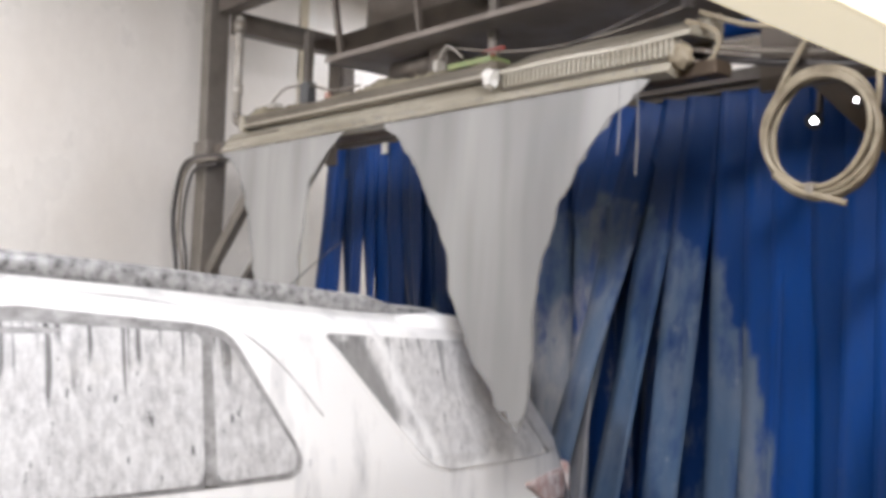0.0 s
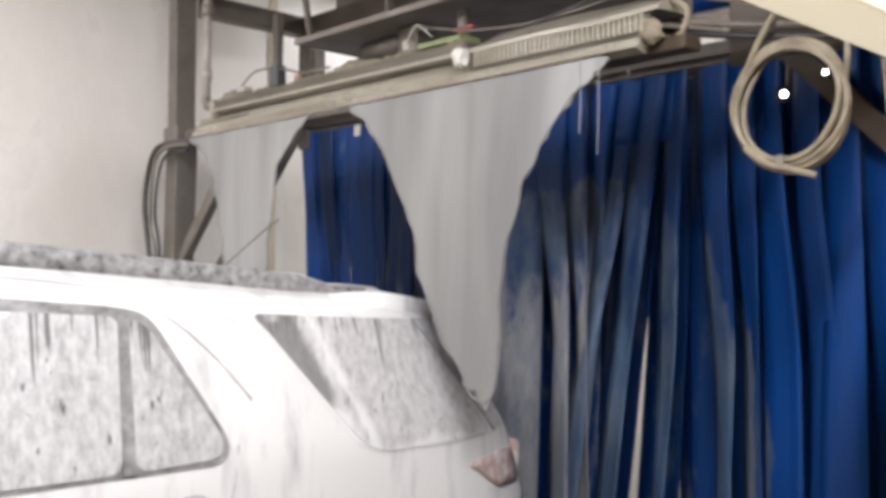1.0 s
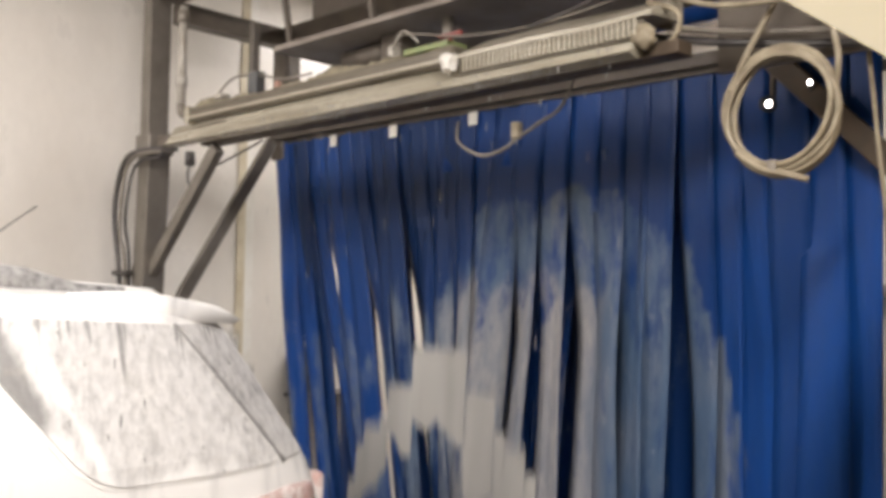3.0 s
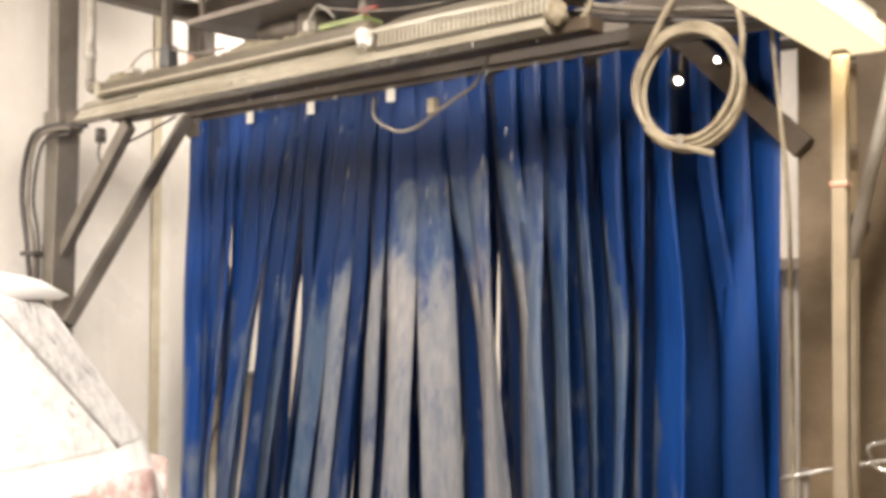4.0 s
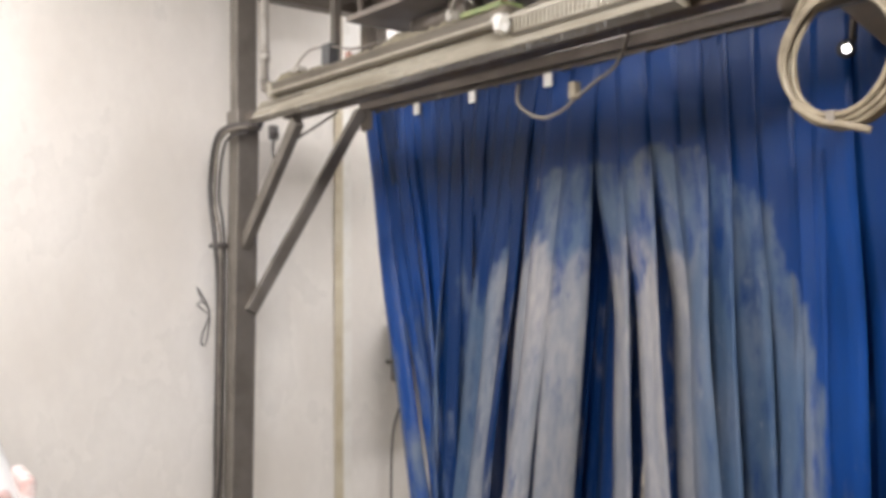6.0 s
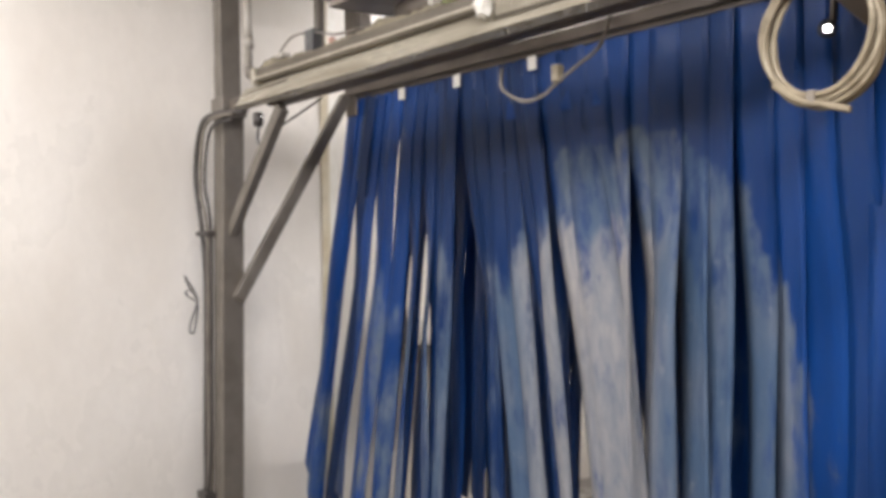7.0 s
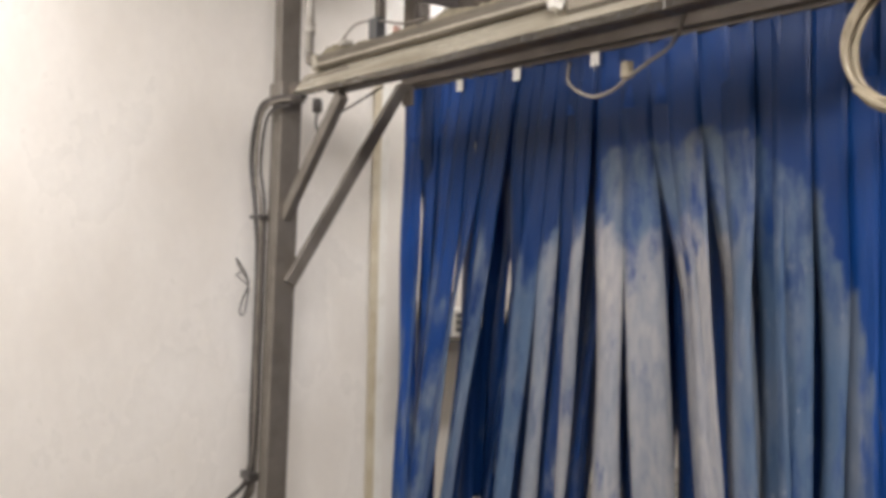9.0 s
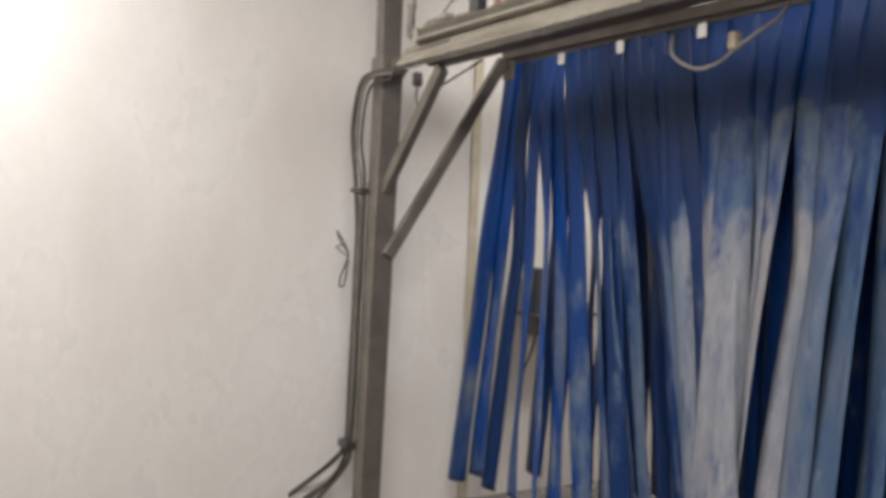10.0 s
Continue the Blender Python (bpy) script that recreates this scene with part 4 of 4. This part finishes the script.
def waters():
    a = film("water_sheet", [(1.56, 2.462), (3.05, 2.466), (2.96, 2.39), (2.81, 2.26), (2.67, 2.05), (2.59, 1.80), (2.56, 1.6), (2.56, 1.46), (2.55, 1.34), (2.53, 1.22), (2.49, 1.17), (2.44, 1.25), (2.39, 1.23), (2.33, 1.36), (2.24, 1.42), (2.18, 1.52), (2.10, 1.68), (2.03, 1.92), (1.86, 2.18), (1.68, 2.40)], 3, "broad milky grey sheet of falling soapy water", 30)
    for x, n in ((2.92, 0.26), (3.0, 0.34)):
        part("trickle", tube([(x, -0.034, 2.46), (x + 0.01, -0.04, 2.46 - n / 2), (x + 0.012, -0.05, 2.46 - n)], 0.0022, 6), M_DROP, a[-1][0], "bright trickle")
    b = film("water_sheet", [(0.07, 2.456), (1.30, 2.460), (1.16, 2.36), (1.03, 2.22), (0.98, 1.95), (0.96, 1.55), (0.60, 1.50), (0.52, 1.85), (0.38, 2.20), (0.24, 2.39)], 5, "narrow milky grey sheet of falling soapy water", 18)
    WATER.extend([(0, *w) for w in a] + [(1, *w) for w in b])
    rng = random.Random(11)
    for i in range(290):
        bm = bmesh.new()
        bmesh.ops.create_icosphere(bm, subdivisions=1, radius=1.0)
        r = rng.uniform(0.0025, 0.0050)
        bm.transform(Matrix.Diagonal((r, r, rng.uniform(0.006, 0.016), 1)))
        d = solid("water_drop", bm, M_DROP, "small falling drop of soapy water", "water drop", "falling drops", smooth=True)
        DROPS.append((d, rng.uniform(0.9, 3.1), rng.uniform(-0.01, 0.04), rng.uniform(2.5, 4.4) if i % 5 < 4 else rng.uniform(0.0, 9.0)))


# ---- car ----
BELT = 1.05
HALF = 1.09


def rear_u(z):
    if z >= 1.0:
        return 0.50 - (z - 1.0) * 0.62
    return 0.50 + 0.12 * min(1.0, (1.0 - z) / 0.3)


def front_u(z):
    for za, ua, zb, ub in ((-0.6, -5.0, 0.4, -5.15), (0.4, -5.15, 0.8, -5.0), (0.8, -5.0, 1.0, -4.6), (1.0, -4.6, 1.05, -3.6), (1.05, -3.6, 1.60, -2.7), (1.60, -2.7, 1.9, -2.2)):
        if za <= z <= zb:
            return ua + (ub - ua) * (z - za) / (zb - za)
    return -2.2


def inset(u, z):
    """How far the car's side lies inside its widest line."""
    w = 0.0
    if z > BELT:
        w += (z - BELT) * 0.24
    if z > 1.58:
        w += (z - 1.58) ** 1.3 * 3.2
    if z < 0.6:
        w += (0.6 - z) * 0.12
    e = u - (rear_u(z) - 0.62)
    if e > 0:
        w += (e / 0.62) ** 2.4 * 0.17
    e = front_u(z) + 0.8 - u
    if e > 0:
        w += (e / 0.8) ** 2.2 * 0.22
    return w


def sink(u, z):
    """The roof falls towards the back and rises a little towards the front seats."""
    fall = 0.0 if z < 1.5 else min(1.0, (z - 1.5) / 0.15) * 0.10 * max(0.0, (u + 2.0) / 2.2) ** 1.6
    rise = 0.0 if z < 1.6 else min(1.0, (z - 1.6) / 0.1) * 0.055 * max(0.0, min(1.6, -u - 0.6))
    return fall - rise


def on_side(u, z, out=0.0):
    """A point of the car's near side in the car's space: +x out of that side, y towards its back."""
    return Vector((HALF - inset(u, z) + out, u, z - sink(u, z)))


def panel(outline, out, thick=0.006):
    """A panel that follows the car's side inside an outline of (u, z)."""
    bm = bmesh.new()
    us, zs = [p[0] for p in outline], [p[1] for p in outline]

    def inside(u, z):
        r = False
        for (a, b), (c, d) in zip(outline, outline[1:] + outline[:1]):
            if (b > z) != (d > z) and u < (c - a) * (z - b) / (d - b) + a:
                r = not r
        return r
    f = bm.faces.new([bm.verts.new((0, u, z)) for u, z in outline])
    for z in np.arange(min(zs) + 0.06, max(zs), 0.06):
        bmesh.ops.bisect_plane(bm, geom=bm.verts[:] + bm.edges[:] + bm.faces[:], plane_co=(0, 0, z), plane_no=(0, 0, 1))
    for u in np.arange(min(us) + 0.08, max(us), 0.08):
        bmesh.ops.bisect_plane(bm, geom=bm.verts[:] + bm.edges[:] + bm.faces[:], plane_co=(0, u, 0), plane_no=(0, 1, 0))
    ex = bmesh.ops.extrude_face_region(bm, geom=bm.faces[:])
    moved = {v for v in ex["geom"] if isinstance(v, bmesh.types.BMVert)}
    for v in bm.verts:
        v.co = on_side(v.co.y, v.co.z, out if v in moved else out - thick)
    return bm


def round_outline(pts, r=0.05, n=4):
    out = []
    m = len(pts)
    for i in range(m):
        p, a, b = Vector(pts[i]), Vector(pts[i - 1]), Vector(pts[(i + 1) % m])
        da, db = (a - p), (b - p)
        ra, rb = min(r, da.length * 0.45), min(r, db.length * 0.45)
        s, e = p + da.normalized() * ra, p + db.normalized() * rb
        for k in range(n + 1):
            t = k / n
            q = (1 - t) ** 2 * s + 2 * t * (1 - t) * p + t * t * e
            out.append((q.x, q.y))
    return out


def mirror(bm):
    bm.transform(Matrix.Diagonal((-1, 1, 1, 1)))
    return bm


def car():
    c = thing("car", "white estate SUV covered in washing foam, driving out of the curtain", "car")
    zs = [-0.22, -0.05, 0.25, 0.50, 0.70, 0.88, 0.98, 1.05, 1.15, 1.26, 1.37, 1.47, 1.54, 1.59, 1.64, 1.68, 1.71, 1.725]
    nu, cap = 64, 8
    bm = bmesh.new()
    loops = []
    for z in zs:
        uf, ur = front_u(z), rear_u(z)
        side = []
        for j in range(nu + 1):
            s = j / nu
            s = s + 0.12 * math.sin(math.pi * s) * s
            u = uf + (ur - uf) * min(1.0, s)
            side.append(on_side(u, z))
        ring = list(side)
        e = side[-1]
        for k in range(1, cap):
            q = 1 - 2 * k / cap
            ring.append(Vector((e.x * q, e.y + 0.05 * (1 - q * q), e.z + 0.01 * (1 - q * q))))
        ring += [Vector((-p.x, p.y, p.z)) for p in reversed(side)]
        e = side[0]
        for k in range(1, cap):
            q = -1 + 2 * k / cap
            ring.append(Vector((e.x * q, e.y - 0.10 * (1 - q * q), e.z)))
        loops.append([bm.verts.new(p) for p in ring])
    m = len(loops[0])
    for a, b in zip(loops, loops[1:]):
        for k in range(m):
            bm.faces.new((a[k], a[(k + 1) % m], b[(k + 1) % m], b[k]))
    bm.faces.new(loops[0][::-1])
    top = loops[-1]
    # close the roof with strips across
    left, right = top[:nu + 1], list(reversed(top[nu + cap:nu + cap + nu + 1]))
    rear_cap = top[nu + 1:nu + cap]
    front_cap = top[2 * (nu + 1) + cap - 1:]
    for j in range(nu):
        bm.faces.new((left[j], left[j + 1], right[j + 1], right[j]))
    bm.faces.new([left[-1]] + rear_cap + [right[-1]])
    bm.faces.new([right[0]] + front_cap + [left[0]])
    part("body", bm, M_PAINT, c, "foam-covered white bodywork", smooth=True)
    doorw = round_outline([(-2.14, 1.055), (-1.345, 1.055), (-1.325, 1.565), (-1.95, 1.60), (-2.10, 1.58)], 0.05)
    small = round_outline([(-1.30, 1.055), (-1.00, 1.065), (-0.985, 1.13), (-1.235, 1.535), (-1.295, 1.56)], 0.05)
    front = round_outline([(-3.0, 1.055), (-2.26, 1.055), (-2.22, 1.60), (-2.36, 1.585)], 0.05)
    quarter = round_outline([(-0.84, 1.575), (-0.075, 1.53), (0.040, 1.385), (0.340, 1.015), (-0.32, 1.005), (-0.42, 1.06)], 0.06)
    seal = round_outline([(-2.17, 1.035), (-0.985, 1.04), (-0.955, 1.11), (-1.22, 1.57), (-1.31, 1.60), (-1.95, 1.63), (-2.14, 1.60)], 0.06)
    qseal = round_outline([(-0.87, 1.588), (-0.07, 1.543), (0.05, 1.385), (0.35, 1.005), (-0.33, 0.992), (-0.44, 1.05)], 0.06)
    for flip in (False, True):
        fl = mirror if flip else (lambda b: b)
        part("window_seal", fl(panel(seal, 0.004)), M_SEAL, c, "grey rubber window seal")
        part("window_seal", fl(panel(qseal, 0.003)), M_PAINT, c)
        part("door_window", fl(panel(doorw, 0.010)), M_GLASS, c, "foam-streaked rear door window")
        part("door_window", fl(panel(small, 0.010)), M_GLASS3, c, "foamed triangular pane")
        part("door_window", fl(panel(front, 0.008)), M_GLASS, c, "foamed front door window")
        part("quarter_window", fl(panel(quarter, 0.009)), M_GLASS2, c, "foam-mottled rear quarter window")
        part("rear_trim", fl(panel([(-0.045, 1.525), (0.155, 1.525), (0.205, 1.45), (0.475, 1.02), (0.365, 1.01), (0.065, 1.385)], 0.006)), M_GLASS3, c, "foam-mottled rear pillar trim")
        part("pillar_seam", fl(tube([on_side(u, z, 0.008) for u, z in ((-0.058, 1.53), (0.052, 1.385), (0.20, 1.20), (0.352, 1.01))], 0.006, 6)), M_SEAL, c, "dark seam beside the quarter window")
        # wet window divider
        part("divider", fl(panel([(-1.345, 1.05), (-1.300, 1.05), (-1.292, 1.57), (-1.328, 1.575)], 0.014)), M_SEAL, c)
        # raised arch line round the door frame
        line = [on_side(u, z, 0.002) for u, z in ((-2.3, 1.665), (-1.7, 1.66), (-1.32, 1.64), (-1.15, 1.56), (-1.0, 1.42), (-0.86, 1.25))]
        t = tube(line, 0.004, 6)
        part("door_seam", fl(t), M_SEAL2, c)
        t = tube([on_side(u, z, 0.001) for u, z in ((-0.93, 1.10), (-0.95, 0.95), (-1.02, 0.75), (-1.05, 0.6))], 0.004, 6)
        part("door_seam", fl(t), M_SEAL2, c)
        rail = bmesh.new()
        pts = [(u, 1.70) for u in np.linspace(-2.5, -0.15, 14)]
        prev = None
        for i, (u, z) in enumerate(pts):
            base = on_side(u, 1.70)
            hgt = 0.055 if 0 < i < 12 else 0.015
            ring = [rail.verts.new(base + Vector(o)) for o in ((0.045, 0, -0.025), (0.05, 0, hgt * 0.7), (0.03, 0, hgt), (-0.01, 0, hgt), (-0.015, 0, -0.02))]
            if prev:
                for k in range(5):
                    rail.faces.new((prev[k], prev[(k + 1) % 5], ring[(k + 1) % 5], ring[k]))
            else:
                rail.faces.new(ring)
            prev = ring
        rail.faces.new(prev[::-1])
        part("roof_rail", fl(rail), M_RAIL, c, "grey roof rail beaded with water", smooth=True)
        lamp = panel(round_outline([(0.14, 0.895), (0.36, 0.92), (0.52, 0.91), (0.535, 0.76), (0.34, 0.77), (0.22, 0.85)], 0.03), 0.014, 0.03)
        part("tail_lamp", fl(lamp), M_LAMP, c, "foamed red tail lamp", smooth=True)
    b = cyl((HALF + 0.004, -1.10, 0.86), (HALF - 0.02, -1.10, 0.86), 0.085, 24, 0.004)
    part("fuel_flap", b, M_PAINT, c)
    ring = [(HALF + 0.002, -1.10 + 0.088 * math.cos(k * math.pi / 12), 0.86 + 0.088 * math.sin(k * math.pi / 12)) for k in range(25)]
    part("fuel_flap_seam", tube(ring, 0.004, 6), M_SEAL2, c)
    # rear lamp faces, rear window, spoiler, bumper, wheels
    for s in (-1, 1):
        part("rear_lamp", box(s * 0.80 - 0.12, s * 0.80 + 0.12, 0.55, 0.60, 0.76, 0.93, 0.02), M_LAMP, c, "foamed red rear lamp")
    bm = bmesh.new()
    rows = []
    for z in np.linspace(1.04, 1.50, 6):
        e = on_side(rear_u(z), z)
        rows.append([bm.verts.new((e.x * 0.86 * q, e.y + 0.05 * (1 - (0.86 * q) ** 2) + 0.008, e.z)) for q in np.linspace(1, -1, 9)])
    for a, b2 in zip(rows, rows[1:]):
        for k in range(8):
            bm.faces.new((a[k], a[k + 1], b2[k + 1], b2[k]))
    ex = bmesh.ops.extrude_face_region(bm, geom=bm.faces[:])
    for v in ex["geom"]:
        if isinstance(v, bmesh.types.BMVert):
            v.co.y -= 0.02
    part("rear_window", bm, M_GLASS3, c, "foamed rear window", smooth=True)
    bm = bmesh.new()
    rows = []
    for z in np.linspace(1.10, 1.56, 6):
        e = on_side(front_u(z), z)
        rows.append([bm.verts.new((e.x * 0.9 * q, e.y - 0.10 * (1 - (0.9 * q) ** 2) - 0.008, e.z)) for q in np.linspace(1, -1, 9)])
    for a, b2 in zip(rows, rows[1:]):
        for k in range(8):
            bm.faces.new((a[k], a[k + 1], b2[k + 1], b2[k]))
    for v in bmesh.ops.extrude_face_region(bm, geom=bm.faces[:])["geom"]:
        if isinstance(v, bmesh.types.BMVert):
            v.co.y += 0.02
    part("windscreen", bm, M_GLASS3, c, "foamed windscreen", smooth=True)
    bm = bmesh.new()
    st = []
    for x in np.linspace(-0.87, 0.87, 13):
        q = 1 - (abs(x) / 0.87) ** 4 * 0.35
        sec = [(-0.38, 1.640), (-0.10, 1.645), (0.10 + 0.06 * q, 1.605), (0.185 + 0.08 * q, 1.555), (0.16 + 0.07 * q, 1.540), (-0.05, 1.545), (-0.38, 1.56)]
        st.append([bm.verts.new((x, u, z - 0.03 * (abs(x) / 0.87) ** 3)) for u, z in sec])
    for a, b2 in zip(st, st[1:]):
        for k in range(7):
            bm.faces.new((a[k], a[(k + 1) % 7], b2[(k + 1) % 7], b2[k]))
    bm.faces.new(st[0])
    bm.faces.new(st[-1][::-1])
    part("spoiler", bm, M_PAINT, c, "white roof spoiler, dripping", smooth=True)
    part("bumper", box(-0.98, 0.98, 0.45, 0.72, -0.10, 0.45, 0.06), M_PAINT, c)
    part("bumper", box(-0.92, 0.92, -5.28, -5.00, -0.10, 0.35, 0.07), M_PAINT, c)
    for s in (-1, 1):
        for u in (-0.60, -3.95):
            hub = BASE + 0.45
            wl = part("wheel", cyl((s * (HALF - 0.26), u, hub), (s * (HALF + 0.012), u, hub), 0.45, 32, 0.03), M_TYRE, c, "wet black tyre")
            part("rim", cyl((s * (HALF - 0.1), u, hub), (s * (HALF + 0.02), u, hub), 0.29, 24, 0.012), M_RIM, wl, "alloy rim")
            for k in range(5):
                a = 2 * math.pi * k / 5
                x = s * (HALF + 0.022)
                part("spoke", beam((x, u + 0.05 * math.cos(a), hub + 0.05 * math.sin(a)), (x, u + 0.27 * math.cos(a), hub + 0.27 * math.sin(a)), 0.012, 0.05, 0.003), M_DARKBOX, wl)
    bm = tube([(0.20, -0.62, 1.68), (0.21, -0.40, 1.87), (0.22, -0.30, 1.95)], 0.003, 6)
    part("aerial", bm, M_CABLE, c, "thin black roof aerial")
    return c


setting()
luminaires()
gantry()
trough()
pipes()
coil()
right_side()
curtains()
waters()
CAR = car()

# ---- from the plan to metres ----
for mesh in bpy.data.meshes:
    mesh.transform(Matrix.Scale(UNIT, 4))
for ob in scene.objects:
    if ob.type in ("MESH", "EMPTY"):
        ob.location = (ob.location if ob.parent else ob.location - Vector((0, 0, BASE))) * UNIT

# ---- what moves ----


def motions():
    # the car rolls out along the bay, its back leaving the curtain first
    head = -4.0
    rows = []
    for t, p, dz in ((0.0, -0.197, -0.03), (0.5, -0.091, -0.02), (1.0, 0.002, -0.01), (1.5, 0.230, 0.0), (2.0, 0.540, 0.0), (2.2, 0.648, 0.0), (3.3, 1.111, 0.01),
                     (3.5, 1.192, 0.015), (4.0, 1.307, 0.02), (4.5, 1.40, 0.025), (5.0, 1.68, 0.025), (5.5, 1.94, 0.025), (7.0, 3.1, 0.025), (10.0, 5.3, 0.025)):
        turn = pose(0, 0, 0, 0, 0, head)
        rows.append((t, real(Matrix.Translation((2.2, 0, dz)) @ turn @ Matrix.Translation((-HALF, -p, 0.0)))))
    walk(CAR, rows)
    # the strips swing to and fro across the lane, each region of the curtain in its own time
    for s, k, x, ph, amp in STRIPS:
        rows = []
        loc = s.location.copy()
        lead = np.interp(x, (0.0, 0.5, 1.2, 1.75, 2.1, 2.7), (4.65, 4.20, 3.82, 3.4, 2.6, 2.5)) + 0.06 * ph
        size = np.interp(x, (0.0, 0.4, 1.2, 2.0, 2.6, 3.0), (16.5, 12.5, 10, 7, 3.5, 1.5)) * amp * (0.7 if k else 1.0)
        for i in range(41):
            t = i * 0.25
            grow = min(1.0, 0.4 + max(0.0, t - 1.5) * 0.35)
            a = size * grow * math.cos(2 * math.pi * (t - lead) / 2.48)
            # those beside the car trail after it until it has gone
            if k == 0:
                a += 14 * np.interp(x, (2.10, 2.36, 2.46, 2.60, 2.72, 2.95), (0, 1, 0.95, 0.65, 0.35, 0)) * max(0.0, min(1.0, (2.5 - t) / 0.9))
            else:
                lo, hi = ((1.95, 2.50), (1.70, 2.25))[k - 1]
                a += 8 * np.interp(x, (lo, lo + 0.2, hi - 0.13, hi, hi + 0.13), (0, 1, 1, 0.5, 0)) * np.interp(t, (0.5, 1.0, 1.6, 2.1), (0, 1, 1, 0))
            tilt = 1.2 * math.sin(2 * math.pi * t / 2.1 + 2 * ph)
            turn = 0.0
            if k == 0 and x > 2.1:
                # the calm end turns towards the lamp and away from it
                turn = np.interp(t, (0, 0.5, 1.0, 1.5, 2.25, 3.25, 4.0, 4.5, 5.5, 10), (8, 12, -24, -27, -15, -8, -34, -16, -4, -6)) * (1.0 if x > 2.64 else 0.5)
                turn += 9 * ph * math.sin(2 * math.pi * t / 3.1 + 3 * ph)
            rows.append((t, pose(loc.x, loc.y, loc.z, tilt, a, turn)))
        walk(s, rows)
    # the sheets sway, thin out from below, then break off and fall
    rng = random.Random(21)
    sways = (((0.0, 0.05), (0.5, -0.03), (1.0, 0.0), (1.5, 0.05), (2.0, -0.03)), ((0.0, 0.0), (0.5, 0.07), (1.0, -0.05), (1.5, 0.10), (2.0, 0.04)))
    for i, w, edge, row in WATER:
        loose = (2.36, 2.20, 1.70)[row] + (0.22, 0.14, 0.08)[row] * (1 - edge ** 1.6) + rng.uniform(0.0, 0.012)
        deep = 0.85
        rows = [(t, pose(dx * deep * UNIT, 0, 0)) for t, dx in sways[i]]
        x = rows[-1][1].translation.x
        rows += [(loose + dt, pose(x, 0, -4.9 * dt * dt)) for dt in (0.0, 0.15, 0.3, 0.45, 0.6, 0.75)]
        rows.append((10.0, pose(x, 0, -2.8)))
        walk(w, rows)
    for d, x, y, t0 in DROPS:
        falls = ((0.0, 2.50), (0.1, 2.45), (0.2, 2.30), (0.4, 1.71), (0.6, 0.73), (0.8, -0.64), (0.83, -0.66))
        rows = [(0.0, real(pose(x, y, 2.50)))] if t0 > 0 else []
        rows += [(t0 + dt, real(pose(x, y, z))) for dt, z in falls]
        if t0 + 0.83 < 10.0:
            rows.append((10.0, real(pose(x, y, -0.66))))
        walk(d, rows)


motions()
